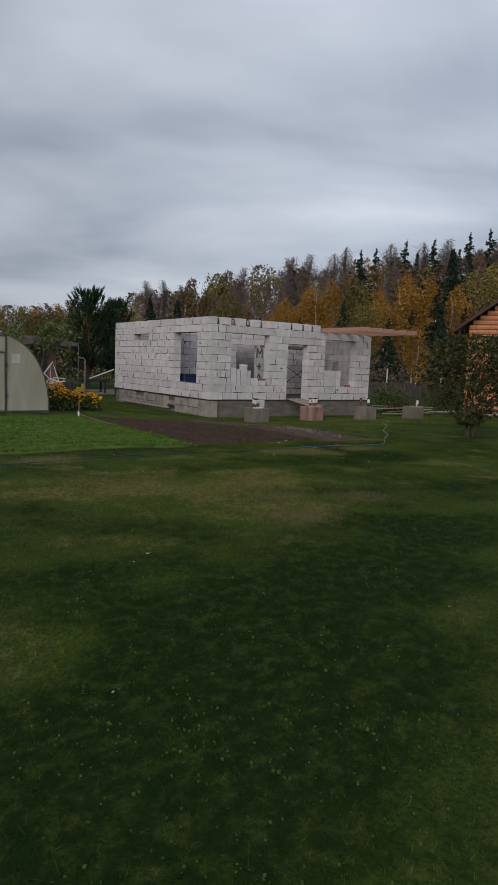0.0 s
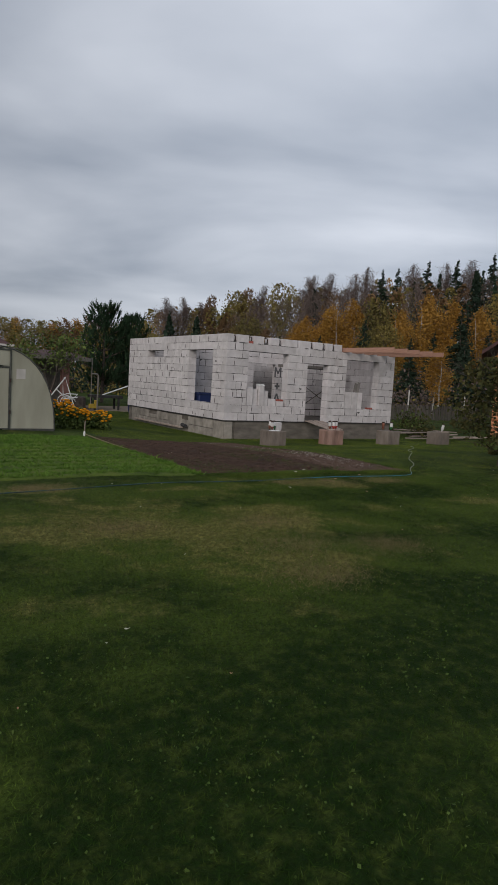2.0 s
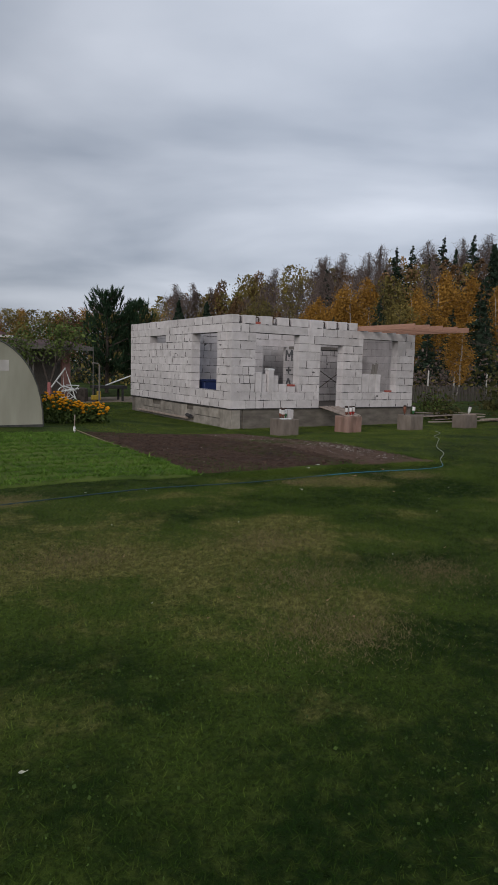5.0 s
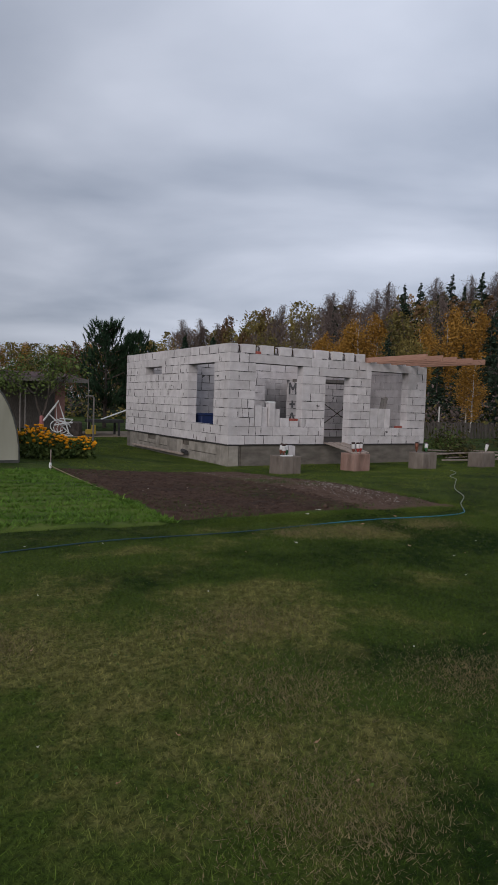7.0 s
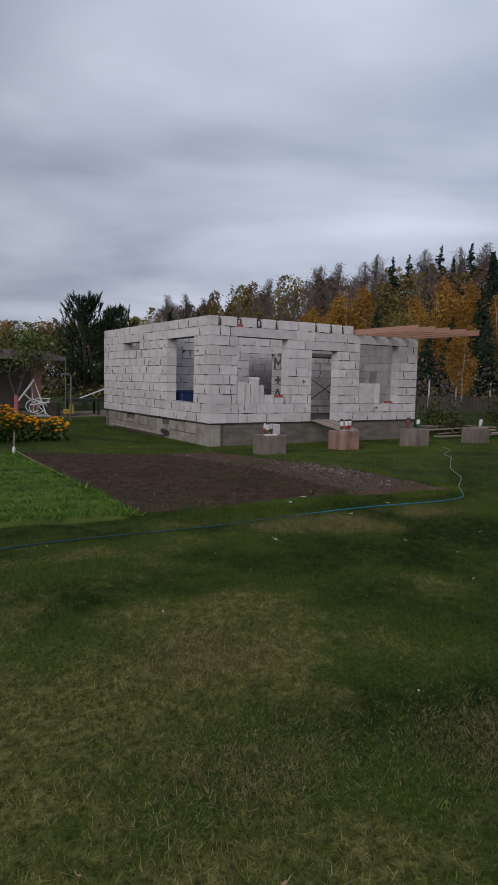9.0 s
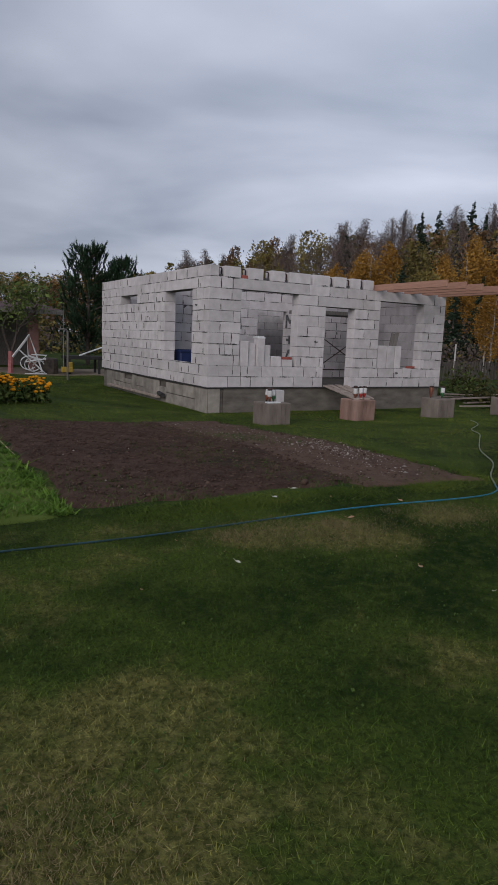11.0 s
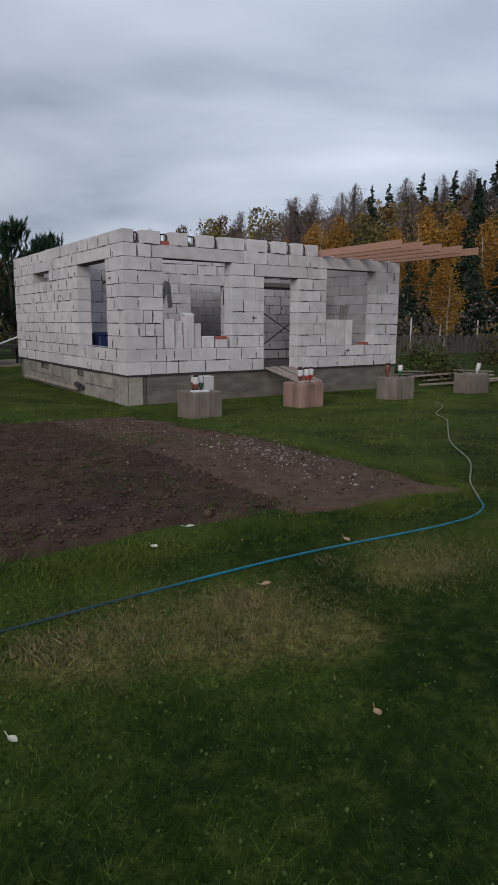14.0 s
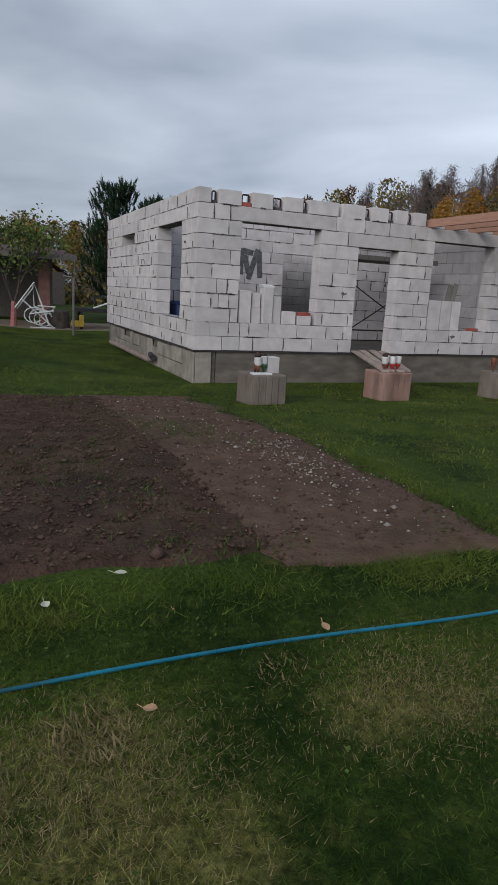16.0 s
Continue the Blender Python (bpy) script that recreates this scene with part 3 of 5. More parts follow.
def wall(name, length, rows, openings, lintels, m, label, seed, thick=T, gaps=(), trim0=0.0, trim1=0.0, par=1):
    """A wall of aerated blocks along local x, face at local y = 0, thickness towards +y. openings: (a, b, row0, row1); lintels: (a, b, row)."""
    rnd = random.Random(seed)
    core = bmesh.new()
    spans = []
    for k in range(rows):
        alt = k % 2 == par
        a0, a1 = (trim0 if alt else 0.0), length - (trim1 if alt else 0.0)
        cuts = sorted([(a, b) for a, b, r0, r1 in openings if r0 <= k < r1] + [(a, b) for a, b, r in gaps if r == k])
        runs, p = [], a0
        for a, b in cuts:
            if a - p > 0.02:
                runs.append((p, a))
            p = b
        if a1 - p > 0.02:
            runs.append((p, a1))
        for a, b in runs:
            ia, ib = a + 0.012, b - 0.012
            box(core, ia, ib, 0.012, thick - 0.012, Z0 + k * C, Z0 + (k + 1) * C - (0.012 if k == rows - 1 else 0))
            js = [a]
            fixed = [(u, v) for u, v, r in lintels if r == k and u >= a - 0.01 and v <= b + 0.01]
            off = (0.0, 0.3, 0.12, 0.42)[k % 4] + rnd.uniform(-0.07, 0.07)
            cand = []
            q = off - 0.6
            while q < length:
                cand.append(q + rnd.uniform(-0.02, 0.02))
                if rnd.random() < 0.10:
                    cand.append(q + rnd.choice((0.2, 0.32, 0.4)))
                q += 0.6
            for c in sorted(cand):
                if c - js[-1] > 0.11 and b - c > 0.11 and not any(u - 0.11 < c < v + 0.11 for u, v in fixed):
                    js.append(c)
            for u, v in fixed:
                for e in (u, v):
                    if e - a > 0.05 and b - e > 0.05:
                        js.append(e)
            js = sorted(js) + [b]
            spans += [(js[i], js[i + 1], k) for i in range(len(js) - 1)]
    w = obj(name, core, M["mortar"])
    w.matrix_basis = m
    tagged(w, label, "wall", kind="structure")
    for a, b, k in spans:
        gap = rnd.choice((0.005, 0.008, 0.012, 0.018))
        gapz = rnd.choice((0.004, 0.006, 0.008, 0.012))
        o = new("block", block_mesh(round((b - a) - gap, 2) if b - a > 0.1 else b - a - gap, thick, C - gapz))
        o.parent = w
        o.location = ((a + b) / 2, thick / 2 + rnd.gauss(0, 0.004), Z0 + (k + 0.5) * C)
        o.rotation_euler = (rnd.gauss(0, 0.003), rnd.gauss(0, 0.003), rnd.gauss(0, 0.003))
    # mortar squeezed out of joints and patches trowelled on
    sm = bmesh.new()

    def blocked(u0, u1, v0, v1):
        hit = any(u < u1 and w2 > u0 and Z0 + r0 * C < v1 and Z0 + r1 * C > v0 for u, w2, r0, r1 in openings)
        return hit or u0 < 0.005 or u1 > length - 0.005 or any(u < u1 and w2 > u0 and Z0 + r * C < v1 for u, w2, r in gaps)

    def daub(u0, v0, ln, thin, upright):
        """A ragged ribbon of mortar along a joint."""
        cnt = max(4, int(ln / 0.022))
        rim = []
        for i in range(cnt + 1):
            e = math.sin(math.pi * (0.06 + 0.88 * i / cnt)) ** 0.4
            rim.append((i / cnt * ln, -thin * e * rnd.uniform(0.15, 1.5), thin * e * rnd.uniform(0.15, 1.5)))
        out = [(q, lo) for q, lo, hi in rim] + [(q, hi) for q, lo, hi in rim[::-1]]
        out = [(u0 + b2, v0 + a2) if upright else (u0 + a2, v0 + b2) for a2, b2 in out]
        us, vs = [p[0] for p in out], [p[1] for p in out]
        if blocked(min(us), max(us), min(vs), max(vs)):
            return
        m2 = len(out)
        top = [sm.verts.new((u, -0.007, v)) for u, v in out]
        bot = [sm.verts.new((u, 0.012, v)) for u, v in out]
        half = m2 // 2
        for i in range(half - 1):
            sm.faces.new((top[i], top[i + 1], top[m2 - 2 - i], top[m2 - 1 - i]))
        for i in range(m2):
            sm.faces.new((top[i], bot[i], bot[(i + 1) % m2], top[(i + 1) % m2]))

    for a, b, k in spans:
        if rnd.random() < 0.75:
            daub(a, Z0 + k * C + rnd.uniform(0.0, 0.07), rnd.uniform(0.08, 0.2), rnd.uniform(0.005, 0.014), True)
        for _ in range(3):
            if k and rnd.random() < 0.45:
                daub(rnd.uniform(a, max(a + 0.01, b - 0.1)), Z0 + k * C, rnd.uniform(0.05, 0.34), rnd.uniform(0.004, 0.015), False)
        if rnd.random() < 0.035:
            daub(rnd.uniform(a, b), Z0 + (k + 0.5) * C, rnd.uniform(0.06, 0.13), rnd.uniform(0.012, 0.03), rnd.random() < 0.5)
    bmesh.ops.recalc_face_normals(sm, faces=sm.faces[:])
    tagged(part("mortar_smears", sm, M["smear"], w, "dark grey mortar squeezed from the joints"), kind="stuff")
    return w


# row 11 on the front is broken by gaps
front_gaps = [(0.24, 0.38, 10), (0.80, 1.0, 10), (1.40, 1.62, 10), (2.0, 2.13, 10), (2.75, 2.83, 10), (3.33, 3.48, 10), (3.85, 4.02, 10), (4.3, 4.45, 10), (4.75, 7.4, 10)]
wall("wall_front", HX, 11, [(0.83, 2.42, 2, 9), (3.26, 4.18, 0, 8), (5.02, 6.58, 2, 9)],
     [(0.6, 2.72, 9), (3.0, 4.45, 8), (4.8, 6.95, 9), (0.38, 0.8, 10), (1.0, 1.4, 10), (1.62, 2.0, 10), (2.13, 2.75, 10), (2.83, 3.33, 10)],
     pose(0, 0, 0), "white aerated-concrete block wall with door and window openings", 3, gaps=front_gaps, trim0=T)
wall("wall_left", HY, 11, [(5.34, 7.02, 2, 9), (1.9, 3.3, 8, 9)], [(5.05, 7.32, 9), (1.7, 3.6, 9)], pose(0, HY, 0, 0, 0, -90),
     "white aerated-concrete side wall with tall window opening", 5, gaps=[(1.2, 1.27, 10), (0.62, 0.7, 10)], trim1=T, par=0)
wall("wall_right", HY - 2 * T, 10, [], [], pose(HX, T, 0, 0, 0, 90), "white aerated-concrete side wall", 7)
wall("wall_back", HX, 10, [], [], pose(HX, HY, 0, 0, 0, 180), "white aerated-concrete back wall", 9, trim0=0)
cross = wall("wall_inner", HX - 2 * T, 11, [(3.12, 4.15, 0, 8)], [(2.8, 4.5, 8)], pose(T, 3.6, 0), "inner cross wall of pale blocks with a doorway", 11, thick=0.2)

# plinth with board marks, felt strip and slab
bm = bmesh.new()
rnd = random.Random(21)


def plinth_side(bm, a, b, axis_y, face, inward):
    """Cast strips, each one board high, stepping in and out by some millimetres."""
    z = -0.35
    while z < 0.46:
        hgt = min(rnd.uniform(0.13, 0.24), 0.475 - z)
        o = 0.02 + rnd.uniform(0, 0.006)
        lo, hi = sorted((face + inward * o, face + inward * 0.4))
        if axis_y:
            box(bm, lo, hi, a, b, z, z + hgt - 0.001)
        else:
            box(bm, a, b, lo, hi, z, z + hgt - 0.001)
        z += hgt


plinth_side(bm, 0.46, HX - 0.02, False, 0, 1)
plinth_side(bm, 0.05, HY - 0.02, True, 0.045, 1)
plinth_side(bm, 0.45, HY - 0.02, True, HX, -1)
plinth_side(bm, 0.45, HX - 0.45, False, HY, -1)
tagged(obj("plinth", bm, M["plinth"]), "weathered grey concrete plinth with board marks", "plinth", kind="structure")
# cracked facing slabs near the corner on the side
facing = tagged(empty("plinth_facing"), "cracked concrete facing slabs along the plinth", "plinth", kind="structure")
yy = 0.0
while yy < 7.4:
    w = rnd.uniform(0.28, 0.75)
    zt = 0.46 if yy < 1.2 else rnd.choice((0.44, 0.3, 0.46))
    zs = [(-0.3, zt)] if rnd.random() < 0.5 else [(-0.3, 0.16), (0.175, zt)]
    for z0, z1 in zs:
        b2 = boxes((0.0 + rnd.uniform(0, 0.012), 0.05, yy + 0.006, min(yy + w, 7.8) - 0.006, z0, z1), bev=0.008)
        part("slab", b2, M["facing"], facing)
    yy += w
part("slab", boxes((0.058, 0.36, 0.002, 0.05, -0.2, 0.46), bev=0.008), M["facing"], facing)
tagged(obj("damp_course", boxes((-0.015, HX + 0.01, -0.02, 0.33, 0.477, 0.4965), (-0.02, 0.33, 0.335, HY, 0.477, 0.4965), (HX - 0.33, HX + 0.01, 0.335, HY, 0.477, 0.4965)), M["felt"]),
       "black roofing-felt damp course between plinth and blocks", "trim", kind="structure")
tagged(obj("floor", boxes((0.42, HX - 0.42, 0.42, HY - 0.42, 0.1, 0.474)), M["concretefloor"]), "bare concrete floor slab inside the house", "floor", kind="structure")
tagged(obj("door_sill", boxes((3.27, 4.17, 0.02, 0.42, 0.4975, 0.515)), M["concretefloor"]), "dusty concrete threshold", "trim", kind="structure")

# unseen board cover, added only to keep sky light out of the back rooms
bm = bmesh.new()
for k in range(49):
    box(bm, 0.05 + 0.149 * k, 0.195 + 0.149 * k, 3.81, 6.5, 3.003 + 0.002 * (k % 3), 3.03)
tagged(obj("ceiling", bm, M["board"]), "unseen board cover added to shade the back rooms", "ceiling", kind="structure")

# painted marks on the inner walls
def stroke_mark(name, strokes, label, y, w=0.06):
    bm = bmesh.new()
    for k, ((x0, z0), (x1, z1)) in enumerate(strokes):
        d = Vector((x1 - x0, 0, z1 - z0))
        nn = Vector((-d.z, 0, d.x)).normalized() * w / 2
        yk = y - 0.002 * k
        ps = [Vector((x0, yk, z0)) + nn, Vector((x0, yk, z0)) - nn, Vector((x1, yk, z1)) - nn, Vector((x1, yk, z1)) + nn]
        bm.faces.new([bm.verts.new(p) for p in ps])
    o = part(name, bm, M["paint"], cross, label)
    o.matrix_parent_inverse = cross.matrix_basis.inverted()


stroke_mark("painted_mark", [((2.3, 1.95), (2.3, 2.55)), ((2.33, 2.5), (2.6, 2.45)), ((2.5, 1.85), (2.72, 2.55)), ((2.75, 2.5), (2.8, 1.9)), ((2.38, 2.4), (2.5, 1.98))], "grey painted zigzag scrawl", 3.594, 0.13)
stroke_mark("letter_m", [((4.44, 2.0), (4.44, 2.4)), ((4.44, 2.4), (4.57, 2.15)), ((4.57, 2.15), (4.7, 2.4)), ((4.7, 2.4), (4.7, 2.0))], "painted letter M", 3.594, 0.07)
stroke_mark("plus_sign", [((4.45, 1.65), (4.69, 1.65)), ((4.57, 1.52), (4.57, 1.78))], "painted plus sign", 3.594, 0.07)
stroke_mark("letter_l", [((4.44, 1.0), (4.57, 1.35)), ((4.57, 1.35), (4.7, 1.0))], "painted Cyrillic letter el", 3.594, 0.07)

# roof beams over the porch
for i, bx in enumerate((4.88, 5.46, 6.06, 6.68, 7.26)):
    y1 = 0.3 if i == 4 else 3.55
    y0 = -2.38 - 0.03 * (i % 2)
    bm = boxes((-0.03, 0.03, y0, y1, 3.002, 3.155), bev=0.004)
    b = tagged(obj("roof_beam", bm, M["beam"]), "long reddish planed pine beam resting on the block wall", "beam", group="porch roof beams")
    b.location = (bx, 0, 0)
for bx in (4.95, 5.55, 6.2, 6.8):
    tagged(obj("beam_spacer_block", boxes((bx, bx + 0.3, 0.05, 0.28, 3.002, 3.08), bev=0.006), M["block"]), "cut piece of white block between beams", "block", group="spacer blocks")
# steel loops and brick pieces in the top gaps
for gx0, gx1, br in ((0.24, 0.38, 0), (0.80, 1.0, 1), (1.40, 1.62, 0), (2.0, 2.13, 0), (3.33, 3.48, 0), (3.85, 4.02, 0), (4.3, 4.45, 0)):
    c = (gx0 + gx1) / 2
    hw = (gx1 - gx0) / 2 - 0.035
    bm = tubes(([(c - hw, 0.1, 3.0), (c - hw, 0.1, 3.19), (c - hw + 0.015, 0.1, 3.205), (c + hw - 0.015, 0.1, 3.205), (c + hw, 0.1, 3.19), (c + hw, 0.1, 3.0)], 0.016), sides=6)
    tagged(obj("steel_loop", bm, M["steel"]), "dark steel loop standing between top blocks", "anchor", group="steel loops")
    box2 = boxes((gx0 + 0.012, gx1 - 0.012, 0.02 + 0.05 * (br == 0), 0.14, 3.0, 3.0 + (0.075 if br else 0.06)), bev=0.005)
    tagged(obj("brick_piece", box2, M["brick"] if br else M["smear"]), "broken red brick piece in a gap of the top course", "brick", group="brick pieces")

# standing blocks in the window openings
for x0, x1, h, y0 in ((0.86, 1.09, 0.58, 0.03), (1.12, 1.31, 0.28, 0.08), (1.33, 1.53, 0.66, 0.02), (1.54, 1.71, 0.5, 0.05), (1.735, 2.02, 0.24, 0.04), (2.06, 2.34, 0.17, 0.02)):
    tagged(obj("spare_block", boxes((x0, x1, y0, y0 + 0.2, 1.0, 1.0 + h), bev=0.007), M["block"]), "loose white aerated block standing on the sill", "block", group="spare blocks")
tagged(obj("spare_block", boxes((1.13, 1.30, 0.09, 0.27, 1.28, 1.54), bev=0.007), M["block"]), "loose white block stacked on another", "block", group="spare blocks")
tagged(obj("foam_offcut", boxes((1.31, 1.55, 0.03, 0.22, 1.66, 1.685), (1.3, 1.52, 0.05, 0.2, 1.686, 1.71), bev=0.004), M["whitepaint"]), "thin white offcuts stacked on a block", "offcut")
tagged(obj("red_brick", boxes((2.1, 2.34, 0.05, 0.17, 1.17, 1.235), bev=0.006), M["brick"]), "red brick lying on a white block", "brick")
for x0, x1 in ((5.06, 5.38), (5.40, 5.66), (5.68, 5.90)):
    tagged(obj("cut_block", boxes((x0, x1, 0.04, 0.14, 1.0, 1.6), bev=0.007), M["block"]), "grey-white block panel standing on the sill", "block", group="spare panels")
bm = bmesh.new()
box(bm, -0.06, 0.06, 0, 0.03, 0, 0.95, 0.003)
lb = tagged(obj("leaning_board", bm, M["board"]), "dark grey board leaning behind the panels", "board")
lb.matrix_basis = pose(5.52, 0.16, 1.0, 0, 10, 0)
bm = bmesh.new()
box(bm, -0.06, 0.06, 0, 0.03, 0, 0.98, 0.003)
lb = tagged(obj("leaning_board", bm, M["board"]), "dark grey board leaning behind the panels", "board")
lb.matrix_basis = pose(5.66, 0.165, 1.0, 0, 10, 0)
tagged(obj("red_brick", boxes((6.22, 6.46, 0.06, 0.18, 1.0, 1.065), bev=0.006), M["brick"]), "red brick lying on the window sill", "brick")

# scaffold inside
sc = tagged(empty("scaffold"), "dark steel scaffold frame with crossed braces inside the house", "scaffold")
for sx in (4.2, 6.3):
    for sy in (1.8, 2.7):
        part("post", tubes(([(sx, sy, 0.474), (sx, sy, 2.4)], 0.022)), M["steel"], sc)
part("brace", tubes(([(4.2, 1.78, 0.8), (6.3, 1.78, 2.1)], 0.014)), M["steel"], sc)
part("brace", tubes(([(4.2, 1.75, 1.9), (6.3, 1.75, 0.75)], 0.014)), M["steel"], sc)
part("rail", tubes(([(4.2, 1.78, 0.85), (6.3, 1.78, 0.85)], 0.016)), M["steel"], sc)
part("platform", boxes((4.0, 6.5, 1.7, 2.8, 2.4, 2.5)), M["board"], sc, "dark plank platform")

# dark blue tub inside the side window
tub = tagged(empty("water_tub", 1.05, 2.95, 0.474), "dark blue plastic water tub standing inside the house", "tub")
bm = bmesh.new()
box(bm, -0.6, 0.6, -0.45, 0.45, 0, 0.76, 0.03)
part("tub_body", bm, M["bluetub"], tub)
part("rim", boxes((-0.63, 0.63, -0.48, -0.44, 0.75, 0.8), (-0.63, 0.63, 0.44, 0.48, 0.75, 0.8), (-0.63, -0.59, -0.44, 0.44, 0.75, 0.8), (0.59, 0.63, -0.44, 0.44, 0.75, 0.8), bev=0.006), M["bluetub"], tub)


# ---- pedestals and what stands on them ----
def pedestal(cx, cy, top, material, label, seed):
    rr = random.Random(seed)
    p = tagged(empty("concrete_pedestal", cx, cy, 0), label, "pedestal", group="porch footings")
    w = 0.275
    bm = bmesh.new()
    box(bm, -w, w, -w, w, -0.25, top, 0.012)
    part("footing", bm, material, p)
    for face in range(4):
        a = -w + 0.02
        while a < w - 0.05:
            b = a + rr.uniform(0.08, 0.12)
            b = min(b, w - 0.015)
            o = rr.uniform(0.004, 0.014)
            s2 = boxes((a + 0.004, b - 0.004, -w - o, -w + 0.01, -0.25, top - rr.uniform(0.01, 0.03)), bev=0.004)
            bmesh.ops.transform(s2, matrix=pose(0, 0, 0, 0, 0, 90 * face), verts=s2.verts)
            part("board_mark", s2, material, p)
            a = b
    return p


peds = [(0.3, -2.37, 0.41), (2.68, -2.15, 0.42), (5.1, -2.2, 0.42), (7.45, -2.3, 0.40)]
for i, (px, py, pt) in enumerate(peds):
    pedestal(px, py, pt, M["redstone"] if i == 1 else M["stone"],
             "reddish cast concrete porch footing with board marks" if i == 1 else "square grey cast concrete porch footing on grass", 30 + i)


def bottle(x, y, z, tx, ty, rz, body, cap):
    b = tagged(empty("plastic_bottle", x, y, z), "upturned plastic bottle capping an anchor bolt on the footing", "bottle", group="bolt caps")
    b.matrix_basis = pose(x, y, z, tx, ty, rz) @ Matrix.Diagonal((1.35, 1.35, 1.15, 1))
    part("stud", lathe([(0.01, -0.002), (0.01, 0.12)], 8), M["steel"], b, "rusty anchor stud")
    part("neck", lathe([(0.014, 0.02), (0.016, 0.05), (0.034, 0.085), (0.036, 0.11)], 12), cap, b, smooth=True)
    part("bottle_body", lathe([(0.036, 0.11), (0.038, 0.13), (0.036, 0.16), (0.038, 0.2), (0.036, 0.215)], 12), body, b, smooth=True)
    part("bottle_end", lathe([(0.036, 0.215), (0.033, 0.245), (0.02, 0.25)], 12), M["steel"], b, "dark domed end", smooth=True)
    return b


bottle(0.2, -2.45, 0.41, 4, -6, 0, M["bottle"], M["bottlebrown"])
bottle(0.31, -2.4, 0.41, -6, 8, 40, M["bottle"], M["bottlegreen"])
bottle(0.24, -2.24, 0.41, 10, 3, 80, M["bottle"], M["bottlebrown"])
bottle(2.56, -2.2, 0.42, 3, -4, 0, M["bottle"], M["bottlebrown"])
bottle(2.70, -2.22, 0.42, -4, 3, 30, M["bottle"], M["redcap"])
bottle(2.83, -2.16, 0.42, 5, 7, 60, M["bottle"], M["redcap"])
bottle(2.72, -2.05, 0.42, -6, -6, 20, M["bottle"], M["redcap"])
bottle(4.95, -2.1, 0.42, 0, 0, 10, M["bottlebrown"], M["bottlebrown"])
bottle(5.16, -2.25, 0.42, 6, 10, 60, M["bottle"], M["bottlegreen"])
bottle(5.3, -2.12, 0.42, -8, 14, 20, M["bottlegreen"], M["bottlegreen"])
bottle(7.55, -2.35, 0.40, 4, 12, 0, M["bottle"], M["bottle"])
tagged(obj("spare_block", boxes((0.37, 0.55, -2.42, -2.22, 0.41, 0.645), bev=0.007), M["block"]), "white block standing on a concrete footing", "block", group="spare blocks")
tagged(obj("foam_sheet", boxes((0.05, 0.35, -2.62, -2.5, 0.41, 0.435), bev=0.004), M["whitepaint"]), "broken white foam sheet on a footing", "offcut")
tagged(obj("flat_board", boxes((7.2, 7.75, -2.5, -2.38, 0.40, 0.425), bev=0.004), M["plank"]), "grey board lying on a footing", "board")

# loose planks bridging from a footing to the doorway
for k in range(4):
    L = 2.42 + 0.1 * (k % 3)
    bm = bmesh.new()
    box(bm, -0.065, 0.065, 0, L, 0, 0.03, 0.004)
    o = tagged(obj("bridge_plank", bm, M["plank"]), "weathered plank bridging from the footing to the doorway", "plank", group="bridge planks")
    o.matrix_basis = pose(2.5 + 0.15 * k, -2.33 + 0.06 * (k % 2), 0.421 + 0.003 * (k % 2), 2.35, 0, -20 - 1.5 * k)


# ---- hose, rope, stubs, leaves ----
def on_ground(pts, dz):
    return [(a, b, gz(a, b) + dz) for a, b in pts]


def spline(pts, per=10):
    out = []
    P = [Vector((*p, 0)) for p in pts]
    P = [2 * P[0] - P[1]] + P + [2 * P[-1] - P[-2]]
    for i in range(1, len(P) - 2):
        for k in range(per):
            t = k / per
            a, b, c, d = P[i - 1:i + 3]
            q = 0.5 * ((2 * b) + (c - a) * t + (2 * a - 5 * b + 4 * c - d) * t * t + (3 * b - a - 3 * c + d) * t ** 3)
            out.append((q.x, q.y))
    out.append((P[-2].x, P[-2].y))
    return out


hose_pts = spline([(-11, -9.3), (-9, -9.25), (-7.2, -9.1), (-6.2, -8.98), (-4.9, -8.93), (-3.8, -8.88), (-2.6, -8.86), (-1.35, -8.91), (-0.9, -8.82), (-0.65, -8.6)], 12)
hose = obj("garden_hose", tubes((on_ground(hose_pts, 0.007), 0.0085), sides=8), [M["hose"], M["noglarehose"]], True)
# left stretch takes the dark copy: missing glare put into the colour
for f in hose.data.polygons:
    f.material_index = 1 if f.center.x < -3.75 else 0
tagged(hose, "long blue garden hose lying across the lawn", "hose")
pale = spline([(-0.65, -8.6), (-0.3, -8.25), (0.4, -7.7), (1.1, -6.9), (1.9, -6.2), (2.6, -5.6), (3.2, -4.9), (4.2, -4.2), (5.0, -3.3)], 8)
tagged(obj("faded_hose_end", tubes((on_ground(pale, 0.012), 0.0095), sides=8), M["palehose"], True), "faded pale hose trailing over the grass", "hose")
stk = tagged(empty("marker_stake", -5.25, -2.2, gz(-5.25, -2.2)), "thin wooden stake with tape marking the bed's corner", "stake")
part("rod", tubes(([(0, 0, -0.1), (0.01, 0, 0.42)], 0.012)), M["plank"], stk)
part("tape", lathe([(0.022, 0.05), (0.03, 0.1), (0.02, 0.16)], 8), M["whitepaint"], stk, "white tape knot")
rp = [(-5.25, -2.2), (-5.2, -4), (-5.17, -6), (-5.13, -7.9)]
tagged(obj("marking_rope", tubes(([(a, b, gz(a, b) + 0.1 - 0.02 * i) for i, (a, b) in enumerate(spline(rp, 6)[::2])][:9], 0.008), sides=6), M["rope"]), "thin rope stretched along the bed's edge", "rope")


